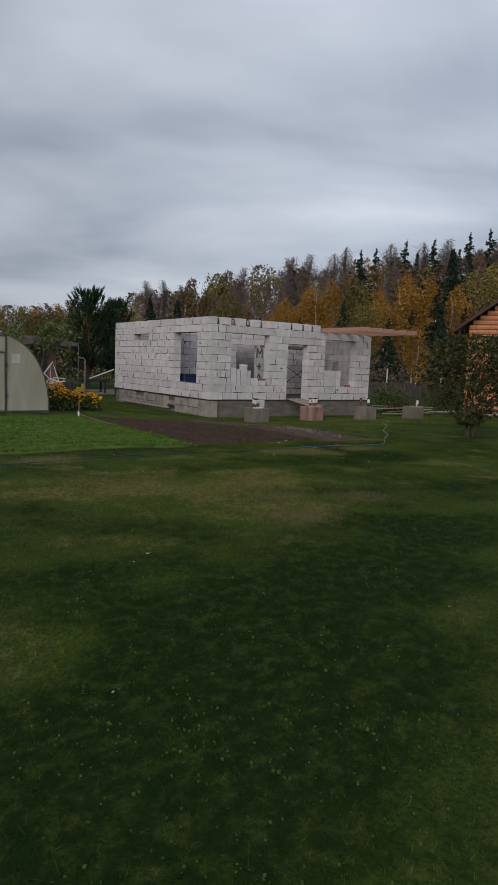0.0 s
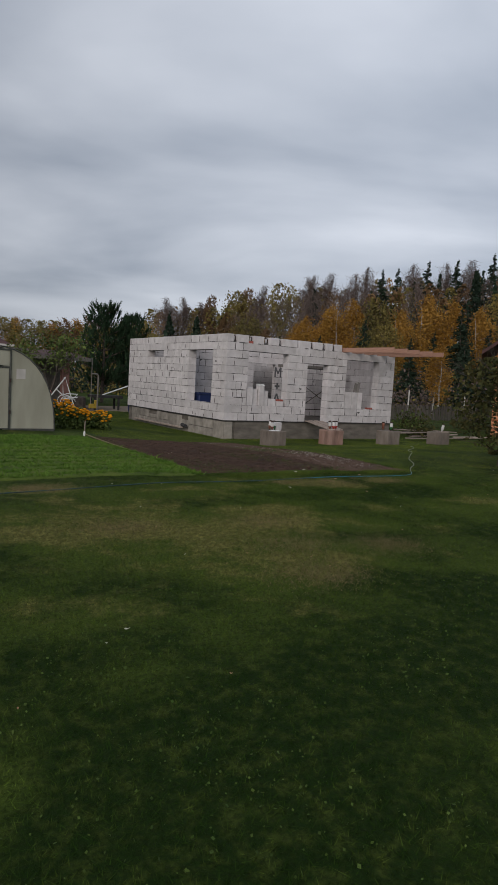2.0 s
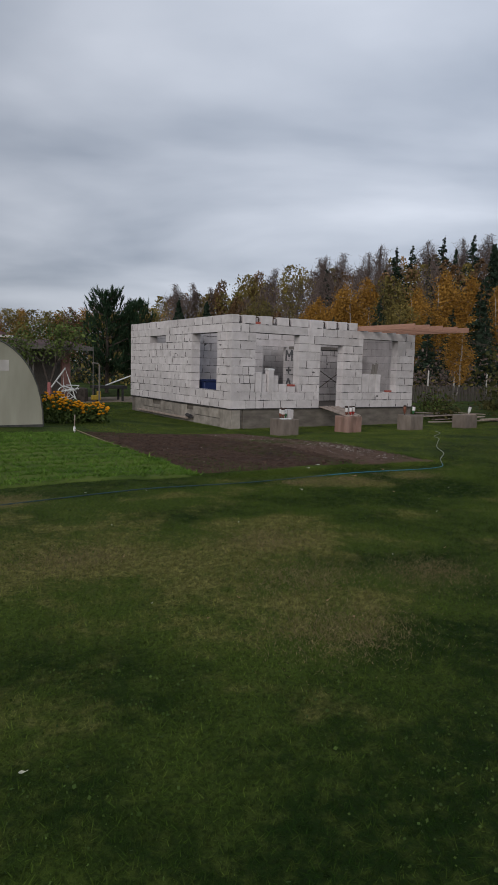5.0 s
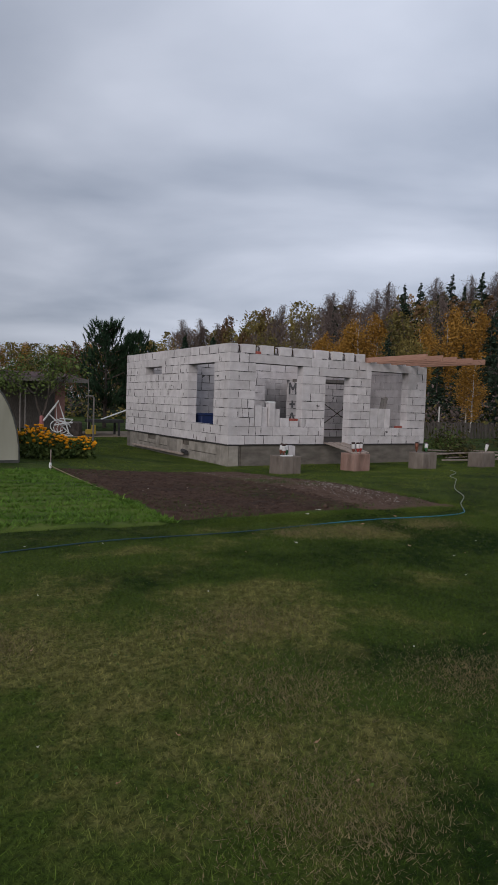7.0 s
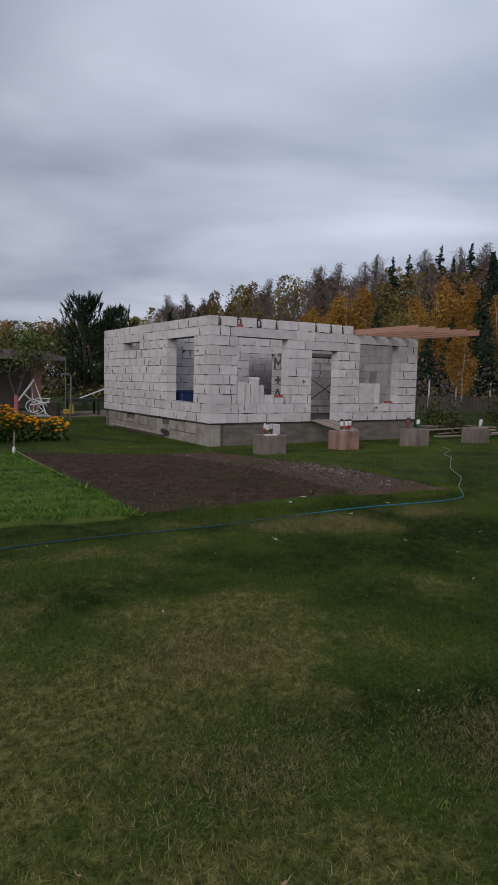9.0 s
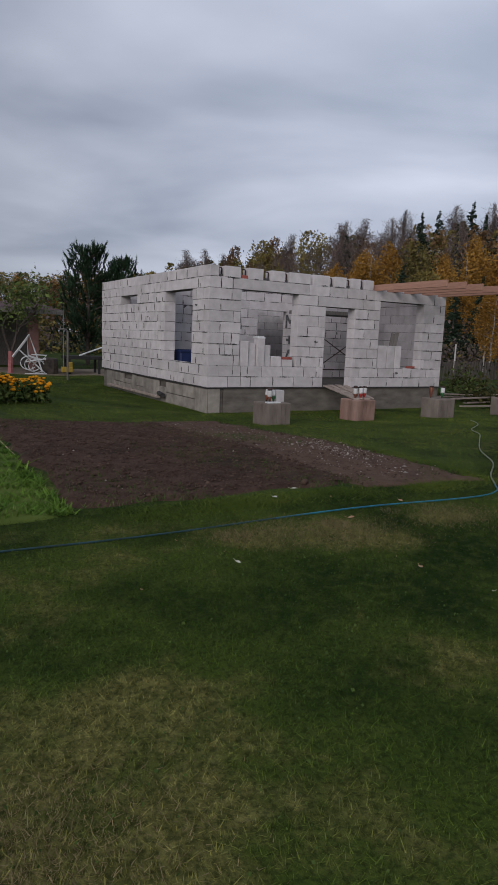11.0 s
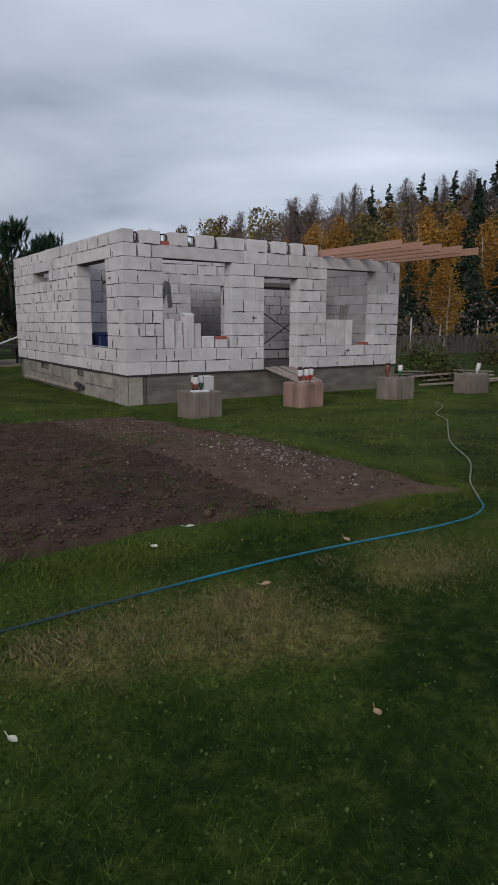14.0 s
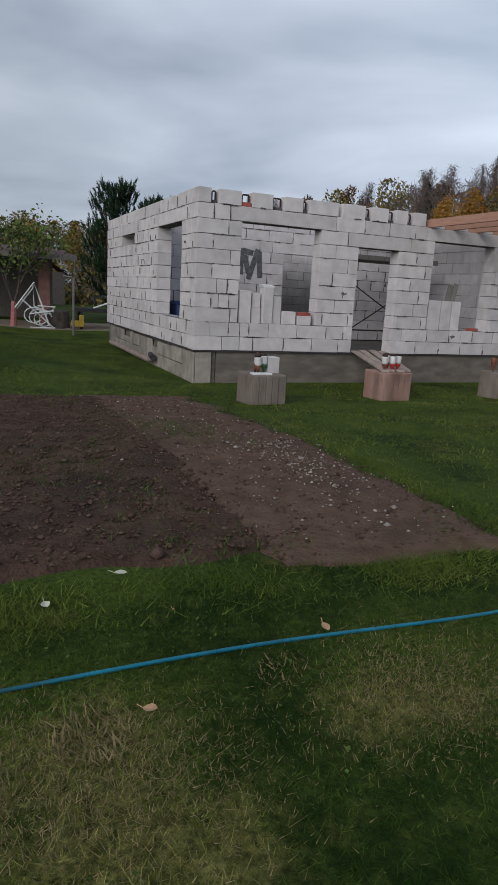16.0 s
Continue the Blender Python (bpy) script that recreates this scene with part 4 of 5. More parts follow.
def tuft(cx, cy, n, r, h, label):
    a = rng.uniform(0, 6.28, n)
    rr = r * np.sqrt(rng.uniform(0, 1, n))
    x, y = cx + rr * np.cos(a), cy + rr * np.sin(a)
    z = ground_z(x, y) - 0.005
    hh = h * rng.uniform(0.4, 1.1, n)
    b = rng.uniform(0, 6.28, n)
    out = np.stack([np.cos(b), np.sin(b)], -1) * (hh * rng.uniform(0.3, 1.8, n))[:, None]
    w = rng.uniform(0.002, 0.007, n)
    v = np.stack([np.stack([x - w, y, z], -1), np.stack([x + w, y + w * 0.5, z], -1), np.stack([x + out[:, 0], y + out[:, 1], z + hh], -1)], 1).reshape(-1, 3)
    return tagged(new("dry_tuft", raw_mesh("dry_tuft", v, np.arange(3 * n).reshape(-1, 3), [M["straw"]])), label, "dead plant", group="cut stubs")


for cx, cy, n, r, h in ((-4.25, -9.16, 420, 0.17, 0.035), (-3.32, -9.2, 340, 0.13, 0.035), (-8.3, -8.98, 260, 0.22, 0.045), (-2.6, -9.05, 90, 0.1, 0.03), (-6.95, -13.7, 110, 0.1, 0.03)):
    tuft(cx, cy, n, r, h, "cut-down dry brown plant stub in the lawn")
# trampled straw thatch beside the stubs
n = 42000
ci = rng.integers(0, 9, n)
cc = np.array([(-3.9, -9.2), (-3.3, -9.4), (-2.1, -9.3), (-6.6, -12.6), (-6.3, -11.6), (-7.0, -13.5), (-8.0, -11.4), (-5.6, -12.9), (-8.1, -9.0)])
x, y = cc[ci, 0] + rng.normal(0, 0.26, n), cc[ci, 1] + rng.normal(0, 0.2, n)
tagged(blades("dry_thatch", x, y, rng.uniform(0.012, 0.026, n), rng.uniform(0.003, 0.006, n), M["straw"], 0.9), "flattened straw-dry grass in worn patches", "grass")


def leaf(x, y, s, rz, material, label):
    bm = bmesh.new()
    outline = [(0, -1), (0.45, -0.55), (0.6, 0), (0.35, 0.6), (0, 1), (-0.35, 0.6), (-0.6, 0), (-0.45, -0.55)]
    top = [bm.verts.new((u * s, v * s, 0.012 + 0.35 * s * u * u)) for u, v in outline]
    mid = bm.verts.new((0, 0, 0.006))
    for i in range(8):
        bm.faces.new((top[i], top[(i + 1) % 8], mid))
    tube(bm, [(0, 0.9 * s, 0.012), (0.2 * s, 1.7 * s, 0.02)], 0.0015, sides=4)
    o = tagged(obj("fallen_leaf", bm, material), label, "leaf", group="fallen leaves")
    o.matrix_basis = pose(x, y, gz(x, y) + 0.02, rng.uniform(-15, 15), rng.uniform(-15, 15), rz)


leaf(-3.43, -10.27, 0.026, -20, M["deadleaf"], "orange-brown fallen leaf on the lawn")
leaf(-3.37, -8.33, 0.034, 10, M["paleleaf"], "pale fallen leaf on the grass")
leaf(-3.12, -9.15, 0.03, 50, M["deadleaf"], "orange-brown fallen leaf on the lawn")
leaf(-2.28, -8.84, 0.03, 0, M["deadleaf"], "orange-brown fallen leaf on the lawn")
leaf(-3.0, -8.1, 0.035, 70, M["paleleaf"], "pale fallen leaf on the grass")
leaf(-4.55, -9.75, 0.022, 30, M["paleleaf"], "pale fallen leaf on the grass")
for _ in range(46):
    s = rng.uniform(0, 1)
    x, y = -10 + 9 * s + rng.normal(0, 2.2), -15.5 + 8.5 * s + rng.normal(0, 1.6)
    if y > -8.4:
        continue
    leaf(x, y, rng.uniform(0.007, 0.014), rng.uniform(0, 360), M["paleleaf"] if rng.random() < 0.5 else M["deadleaf"], "small dry leaf on the mown grass")


# ---- greenhouse ----
gh = tagged(empty("greenhouse", -7.15, -0.65, gz(-7.15, -0.65)), "arched polycarbonate greenhouse with closed door", "greenhouse")
GW, GH, GL = 1.6, 2.1, 6.0


def arch_pts(w, h, n=22):
    """Half-ellipse arch, slightly upright at the foot."""
    out = []
    for i in range(n + 1):
        t = math.pi * i / n
        c, s2 = math.cos(t), math.sin(t)
        out.append((-w * math.copysign(abs(c) ** 0.86, c), h * s2 ** 0.9))
    return out


AP = arch_pts(GW, GH)
bm = bmesh.new()
for y in (0.0,):
    top = [(x, z) for x, z in AP]
    for i in range(len(top) - 1):
        (xa, za), (xb, zb) = top[i], top[i + 1]
        if xa >= -0.47 and xb <= 0.47:
            za0 = zb0 = 2.06
        else:
            za0 = zb0 = 0.0
        for d in (0.0, 0.008):
            bm.faces.new([bm.verts.new(p) for p in ((xa, y + d, min(za0, za)), (xb, y + d, min(zb0, zb)), (xb, y + d, zb), (xa, y + d, za))])
part("end_panel", bm, M["poly"], gh)
bm = bmesh.new()
for i in range(len(AP) - 1):
    (xa, za), (xb, zb) = AP[i], AP[i + 1]
    bm.faces.new([bm.verts.new(p) for p in ((xa, 0, za), (xb, 0, zb), (xb, GL, zb), (xa, GL, za))])
    bm.faces.new([bm.verts.new(p) for p in ((xa * 0.995, 0, za * 0.995), (xb * 0.995, 0, zb * 0.995), (xb * 0.995, GL, zb * 0.995), (xa * 0.995, GL, za * 0.995))])
part("roof_sheet", bm, M["poly"], gh)
bm = bmesh.new()
for i in range(len(AP) - 1):
    (xa, za), (xb, zb) = AP[i], AP[i + 1]
    bm.faces.new([bm.verts.new(p) for p in ((xa, GL, 0), (xb, GL, 0), (xb, GL, zb), (xa, GL, za))]) if zb > 0 or za > 0 else None
part("back_panel", bm, M["poly"], gh)
part("front_arch", tubes(([(x * 1.005, -0.012, z * 1.005) for x, z in AP], 0.016)), M["tube"], gh)
for y in (2.0, 4.0, 6.0):
    part("rib", tubes(([(x * 0.985, y, z * 0.985) for x, z in AP], 0.014), sides=6), M["tube"], gh)
for x in (-0.47, 0.47):
    part("post", tubes(([(x, -0.015, 0), (x, -0.015, 2.03)], 0.018)), M["tube"], gh)
for x0 in (-1.6, 0.5):
    part("base_rail", boxes((x0, x0 + 1.1, -0.03, 0.0, -0.06, 0.04)), M["tube"], gh)
for z0 in (2.0, 1.56):
    part("lintel_rail", boxes((-0.47, 0.47, -0.03, 0.005, z0, z0 + 0.04)), M["tube"], gh)
door = part("door", boxes((-0.44, 0.44, -0.012, -0.002, 0.03, 1.55)), M["poly"], gh, "closed milky polycarbonate door")
part("door_frame", boxes((-0.455, -0.43, -0.032, 0.0, 0.02, 1.55), (0.43, 0.455, -0.032, 0.0, 0.02, 1.55), (-0.43, 0.43, -0.032, 0.0, 0.02, 0.045)), M["tube"], door)
for hz in (0.4, 1.2):
    part("hinge", boxes((0.45, 0.49, -0.045, -0.03, hz, hz + 0.1)), M["steel"], door)
part("transom", boxes((-0.44, 0.44, -0.012, -0.002, 1.62, 1.99)), M["poly"], gh)
part("sticker", boxes((0.62, 0.84, -0.006, -0.002, 1.3, 1.55)), M["whitepost"], gh, "faded square sticker")

# ---- marigolds ----
def marigold(cx, cy, n, r, h, seed):
    rr = random.Random(seed)
    e = tagged(empty("marigold_bush", cx, cy, gz(cx, cy)), "bushy marigolds in full orange-yellow bloom", "flowers", group="marigolds")
    k = 900
    th = rng.uniform(0, 6.28, k)
    q = np.sqrt(rng.uniform(0, 1, k)) * r
    c = np.stack([q * np.cos(th), q * np.sin(th), rng.uniform(0.02, 1, k) * h * (1 - 0.35 * (q / r) ** 2)], -1)
    v = leaf_quads(c, 0.07)
    o = new("foliage", raw_mesh("foliage", v, quads(len(v)), [M["leafgreen"]]))
    o.parent = e
    bm = bmesh.new()
    bmesh.ops.create_icosphere(bm, subdivisions=1, radius=0.046)
    for vv in bm.verts:
        vv.co.z *= 0.62
        vv.co *= 1 + 0.12 * rr.uniform(-1, 1)
    me = bpy.data.meshes.new("flower")
    bm.to_mesh(me)
    bm.free()
    me.materials.append(M["petal"])
    for _ in range(n):
        f = new("flower", me)
        f.parent = e
        t, q2 = rr.uniform(0, 6.28), math.sqrt(rr.random()) * r
        side = rr.random() < 0.4
        f.location = (q2 * math.cos(t), (-abs(q2 * math.sin(t)) - 0.05) if side else q2 * math.sin(t), h * (rr.uniform(0.55, 0.95) if side else rr.uniform(0.85, 1.1)) * (1 - 0.25 * (q2 / r) ** 2))
        f.scale = [rr.uniform(0.8, 1.25)] * 3


marigold(-4.85, 1.0, 60, 0.42, 0.8, 1)
marigold(-4.2, 1.35, 52, 0.42, 0.66, 2)
marigold(-3.55, 1.6, 44, 0.4, 0.56, 3)
marigold(-5.2, 1.9, 30, 0.35, 0.7, 4)


# ---- trees ----
def branchy(bm, p, d, length, r, depth, rr, twigs):
    """Recursive limbs; collects tip places."""
    q = p + d * length
    tube(bm, [p, p + d * length * 0.5 + Vector((rr.gauss(0, 0.03), rr.gauss(0, 0.03), 0)) * length, q], r, r * 0.6, sides=6 if r > 0.02 else 4, caps=False)
    twigs.append(q)
    twigs.append(p + d * length * 0.6)
    if depth:
        for _ in range(rr.choice((2, 3))):
            nd = (d + Vector((rr.gauss(0, 0.5), rr.gauss(0, 0.5), rr.gauss(0.12, 0.3)))).normalized()
            branchy(bm, q, nd, length * rr.uniform(0.6, 0.85), r * 0.58, depth - 1, rr, twigs)


def broadleaf(name, h, rx, zc0, n, leaf, bark, leafmat, label, seed, trunks=1, sparse=0.5, trunk_r=0.1, cat="tree", narrow=0.34, rise=0.0):
    rr = random.Random(seed)
    e = tagged(empty(name), label, cat)
    bm = bmesh.new()
    tips = []
    for t in range(trunks):
        lean = Vector((rr.gauss(0, 0.06), rr.gauss(0, 0.06), 1)).normalized() if trunks == 1 else Vector((rr.gauss(0, 0.18), rr.gauss(0, 0.18), 1)).normalized()
        base = Vector((0, 0, -0.1)) if trunks == 1 else Vector((rr.uniform(-0.2, 0.35), rr.uniform(-0.15, 0.15), -0.1))
        pts = [base + lean * h * k for k in (0, 0.2, 0.4, 0.6, 0.8, 0.95)]
        pts = [p + Vector((rr.gauss(0, 0.012), rr.gauss(0, 0.012), 0)) * h for p in pts]
        tube(bm, pts, trunk_r, trunk_r * 0.12, sides=8)
        for k in range(10):
            f = zc0 + (0.92 - zc0) * k / 10
            p = base + lean * h * f
            a = rr.uniform(0, 6.28)
            d = Vector((math.cos(a), math.sin(a), rr.uniform(0.3, 0.9))).normalized()
            branchy(bm, p, d, rx * rr.uniform(0.35, 0.6) * (1 - 0.6 * abs(f - 0.55)), trunk_r * 0.3, 2 if trunks > 1 or n < 2500 else 1, rr, tips)
    part("trunk", bm, bark, e)
    tips = np.array([tuple(t) for t in tips])
    idx = rng.integers(0, len(tips), n)
    c = tips[idx] + rng.normal(0, 1, (n, 3)) * np.array([rx, rx, rx * 1.3]) * 0.16 * (1 + sparse)
    c[:, 2] = np.where(c[:, 2] > h, h * rng.uniform(0.45, 1.0, n), np.maximum(c[:, 2], zc0 * h * 0.7))
    f = np.clip((c[:, 2] / h - zc0 * 0.6) / (1.04 - zc0 * 0.6), 0.02, 0.98)
    rmax = rx * np.sin(np.pi * f ** 1.25) ** 0.6 * (0.85 + 0.25 * np.sin(5 * np.arctan2(c[:, 1], c[:, 0]) + 9 * f)) + 0.1
    rad = np.hypot(c[:, 0], c[:, 1]) + 1e-6
    k2 = np.where(rad > rmax, rmax * rng.uniform(0.55, 1.0, n) / rad, 1.0)
    c[:, :2] *= k2[:, None]
    v = leaf_quads(c, leaf, narrow=narrow, rise=rise)
    o = new("crown", raw_mesh("crown", v, quads(len(v)), [leafmat]))
    o.parent = e
    return e


def spruce(name, h, r, n, material, label, seed, up=-0.35, tiers=34, leafs=0.5, base=0.12):
    rr = random.Random(seed)
    e = tagged(empty(name), label, "tree")
    part("trunk", tube(bmesh.new(), [(0, 0, -0.2), (0, 0, h * 0.5), (0, 0, h)], h * 0.014 + 0.03, 0.015, sides=8), M["bark"], e)
    # boughs in loose whorls, drooping, each with sprays along it
    nb = int(tiers * 5)
    bf = np.sort(rng.beta(1.0, 1.35, nb))
    bf[-14:] = np.linspace(0.86, 1.0, 14)
    ba = rng.uniform(0, 6.28, nb)
    bl = (r * (1 - bf) ** 0.9 * rng.uniform(0.45, 1.15, nb)) + 0.12
    i = rng.choice(nb, n, p=(bl + 0.45) / (bl + 0.45).sum())
    t = rng.uniform(0.05, 1.0, n) ** 0.75
    rad = bl[i] * t
    a = ba[i] + rng.normal(0, 0.16, n)
    c = np.stack([rad * np.cos(a), rad * np.sin(a), h * (base + (1 - base) * bf[i]) + up * rad + rng.normal(0, 0.1, n)], -1)
    v = leaf_quads(c, leafs * (0.45 + 0.65 * bl[i] / r)[:, None], flat=0.5)
    o = new("crown", raw_mesh("crown", v, quads(len(v)), [material]))
    o.parent = e
    return e


def pine(name, h, r, label, seed):
    """Young pine: whorls of limbs with upright brushes of needles."""
    rr = random.Random(seed)
    e = tagged(empty(name), label, "tree")
    bm = tube(bmesh.new(), [(0, 0, -0.2), (0.05, 0, h * 0.5), (0, 0.03, h * 0.97)], 0.11, 0.02, sides=8)
    cs, dirs = [], []
    for w in range(11):
        f = 0.16 + 0.8 * w / 10
        for k in range(9):
            a = rr.uniform(0, 6.28)
            ln = r * max(0.0, 1.08 - f) ** 0.4 * rr.uniform(0.6, 1.05) if f > 0.3 else r * rr.uniform(0.5, 0.9)
            p0 = Vector((0, 0, h * f))
            p1 = p0 + Vector((math.cos(a) * ln, math.sin(a) * ln, ln * 0.42))
            tube(bm, [p0, p1], 0.025, 0.008, sides=5, caps=False)
            for s in range(7):
                q = p0.lerp(p1, 0.35 + 0.1 * s) + Vector((rr.gauss(0, 0.12), rr.gauss(0, 0.12), rr.gauss(0, 0.05)))
                cs.append(q)
                dirs.append(Vector((math.cos(a) * 0.35 + rr.gauss(0, 0.25), math.sin(a) * 0.35 + rr.gauss(0, 0.25), 1)).normalized())
    part("trunk", bm, M["bark"], e)
    cs.append(Vector((0, 0, h)))
    dirs.append(Vector((0, 0, 1)))
    V = []
    for q, d in zip(cs, dirs):
        L = rr.uniform(0.28, 0.48)
        for k in range(48):
            t = rr.random()
            o = Vector((rr.gauss(0, 1), rr.gauss(0, 1), rr.gauss(0, 1))).normalized()
            b = q + d * L * t
            tip = b + (o * 0.75 + d * 0.7) * 0.15
            side = o.cross(d).normalized() * 0.016
            V += [b - side, b + side, tip]
    o = new("crown", raw_mesh("crown", np.array([tuple(v) for v in V]), np.arange(len(V)).reshape(-1, 3), [M["pine"]]))
    o.parent = e
    return e


p1 = pine("young_pine", 4.9, 1.75, "dense dark green young pine behind the house", 3)
p1.matrix_basis = pose(1.9, 16.2, gz(1.9, 16.2))
p2 = copy_thing(p1, pose(3.55, 16.1, gz(3.5, 16.1) - 0.02, 0, 0, 130) @ Matrix.Diagonal((0.85, 0.85, 0.92, 1)))
p1["group"] = p2["group"] = "young pines"
ap = broadleaf("apple_tree", 2.5, 1.5, 0.18, 4800, 0.085, M["bark"], M["apple"], "small multi-stemmed apple tree with browning leaves on the lawn", 6, trunks=4, sparse=0.75, trunk_r=0.03)
ap.matrix_basis = pose(2.6, -8.3, gz(2.6, -8.3))

fruit = tagged(empty("fruit_tree", -2.35, 11.2, gz(-2.35, 11.2)), "small fruit tree with reddish painted trunk and thin green crown", "tree")
rr = random.Random(12)
part("trunk", tube(bmesh.new(), [(0, 0, -0.1), (0.02, 0, 0.4), (0.03, 0, 0.8)], 0.1, 0.08), M["pinkbark"], fruit)
bm = bmesh.new()
tips = []
for a in (0.3, 2.2, 3.6, 5.2):
    branchy(bm, Vector((0.03, 0, 0.7)), Vector((math.cos(a) * 0.4, math.sin(a) * 0.4, 1)).normalized(), 1.0, 0.05, 3, rr, tips)
part("bough", bm, M["bark"], fruit)
tips = np.array([tuple(t) for t in tips])
c = tips[rng.integers(0, len(tips), 2600)] + rng.normal(0, 0.22, (2600, 3))
c = c[c[:, 2] > 1.5]
v = leaf_quads(c, 0.09)
o = new("crown", raw_mesh("crown", v, quads(len(v)), [M["leafgreen"]]))
o.parent = fruit


def at(az, d, sx=-8.0, sy=-14.0):
    a = radians(az)
    return sx + d * math.sin(a), sy + d * math.cos(a)


gold = broadleaf("golden_birch", 10, 2.2, 0.22, 6500, 0.15, M["birchbark"], M["gold"], "tall birch in golden autumn leaf at the wood's edge", 1, trunk_r=0.11)
rust = broadleaf("autumn_tree", 10, 2.5, 0.18, 5600, 0.16, M["bark"], M["rust"], "broadleaf tree with rusty brown autumn leaves", 2, trunk_r=0.12)
oliv = broadleaf("fading_tree", 9, 2.7, 0.1, 5600, 0.17, M["bark"], M["olive"], "broadleaf tree with olive fading leaves", 3, trunk_r=0.12)
spr = spruce("spruce", 12, 2.2, 5400, M["spruce"], "tall dark spruce in the wood", 4, leafs=0.3)
bare = broadleaf("bare_tree", 11, 2.1, 0.2, 5500, 0.55, M["birchbark"], M["twig"], "leafless tree with brownish twigs", 5, trunk_r=0.1, sparse=0.7, narrow=0.022, rise=1.1)
kinds = {"g": gold, "r": rust, "o": oliv, "s": spr, "b": bare}
native = {"g": 9.7, "r": 9.3, "o": 8.4, "s": 11.6, "b": 10.1}
grp = {"g": "golden birches", "r": "rusty trees", "o": "fading trees", "s": "spruces", "b": "bare trees"}
for k in kinds:
    kinds[k]["group"] = grp[k]
used = set()


def plant(k, az, d, el, squeeze=1.0):
    """A tree of kind k whose top stands at elevation el as seen from the middle of the lawn."""
    x, y = at(az, d)
    z = gz(x, y)
    h = 1.7 + d * math.tan(radians(el)) - z
    s = h / native[k]
    m = pose(x, y, z, 0, 0, rng.uniform(0, 360))
    o = kinds[k] if k not in used else copy_thing(kinds[k], m)
    used.add(k)
    o.matrix_basis = m @ Matrix.Diagonal((s * squeeze, s * squeeze, s, 1))
    return o


# front of the wood, by bearing: golden birches, spruces between, olive growth on the low side
for az, d, el, k in ((37.4, 60, 5.7, "g"), (39.0, 62, 6.5, "g"), (40.8, 61, 7.3, "g"), (36.5, 62, 5.6, "g"), (38.2, 64, 6.3, "g"), (40.0, 66, 6.8, "g"), (41.6, 63, 7.9, "g"), (43.3, 60, 6.0, "s"), (45.2, 58, 5.4, "o"), (46.4, 68, 7.2, "g"), (44.0, 70, 7.6, "o"),
                     (48.6, 72, 8.6, "g"), (50.2, 72, 8.0, "g"), (47.6, 56, 4.6, "s"), (49.6, 58, 5.2, "s"), (51.8, 60, 7.2, "s"), (53.6, 66, 7.6, "g"), (55.4, 68, 8.4, "o"), (57.0, 66, 7.4, "o"), (59, 60, 8, "s"), (61, 66, 8.6, "g"),
                     (63.5, 64, 8.6, "s"), (66, 66, 8.4, "g"), (69, 66, 8.6, "o"), (72, 62, 8.4, "s"),
                     (34.2, 66, 4.6, "r"), (32.5, 70, 5.4, "o"), (35.4, 60, 4.2, "s"), (30.6, 74, 5.8, "r"), (29.2, 68, 4.2, "s"), (39.2, 58, 4.4, "s"), (52.5, 50, 5.0, "s"), (54.5, 52, 5.6, "s")):
    plant(k, az, d, el, 1.0 if k != "s" else 1.35)
# lone golden birch before the dark wood
plant("g", 50.7, 44, 4.1, 1.3)
# skyline trees of the wood
for az, d, el, k in ((24.5, 92, 6.4, "b"), (26.0, 94, 6.6, "b"), (27.6, 92, 6.3, "b"), (25.2, 90, 5.6, "s"), (29.4, 92, 7.0, "r"), (31.2, 92, 7.5, "o"), (32.8, 94, 7.8, "r"), (34.2, 96, 8.0, "b"), (35.6, 94, 8.4, "o"),
                     (37.2, 98, 8.9, "b"), (38.6, 98, 9.0, "b"), (40.2, 100, 9.3, "b"), (41.8, 100, 9.4, "b"), (43.2, 98, 9.8, "b"), (44.3, 96, 10.0, "s"), (45.6, 98, 10.2, "s"), (47.0, 100, 10.1, "b"), (48.2, 98, 10.8, "s"),
                     (49.4, 100, 10.4, "b"), (50.6, 98, 10.9, "s"), (52.2, 100, 10.6, "b"), (53.6, 96, 11.3, "s"), (55.2, 98, 11.6, "s"), (57, 98, 11.2, "b"), (59, 100, 11.4, "s"), (61.5, 98, 11.2, "b"), (64, 100, 11.5, "s"), (67, 100, 11.2, "b"), (70, 100, 11, "b"), (74, 100, 10.6, "s")):
    plant(k, az, d, el, 0.9 if k != "s" else 1.25)
# lower mixed trees on the open side
for az, d, el, k in ((2, 62, 4.6, "o"), (5, 60, 4.2, "g"), (8, 62, 4.4, "o"), (9.5, 58, 4.2, "g"), (10.5, 60, 4.0, "o"), (13.9, 57, 4.1, "g"), (12.8, 56, 4.0, "o"), (15.0, 56, 4.3, "r"), (17.0, 58, 4.7, "r"), (18.6, 56, 4.1, "o"), (20.4, 54, 4.4, "o"), (22.4, 60, 4.6, "o"), (23.6, 50, 3.6, "o"), (-2, 66, 4.6, "r"), (-6, 62, 4.4, "o"), (-11, 64, 4.6, "b"), (-16, 60, 4.3, "o"), (-22, 60, 4.5, "r"),
                     (3.5, 70, 4.3, "g"), (6.6, 70, 4.0, "o"), (11.6, 68, 4.3, "g"), (14.4, 66, 4.0, "o"), (16.2, 68, 4.6, "g"), (19.6, 66, 4.3, "g"), (21.4, 68, 4.5, "r")):
    plant(k, az, d, el, 1.2)

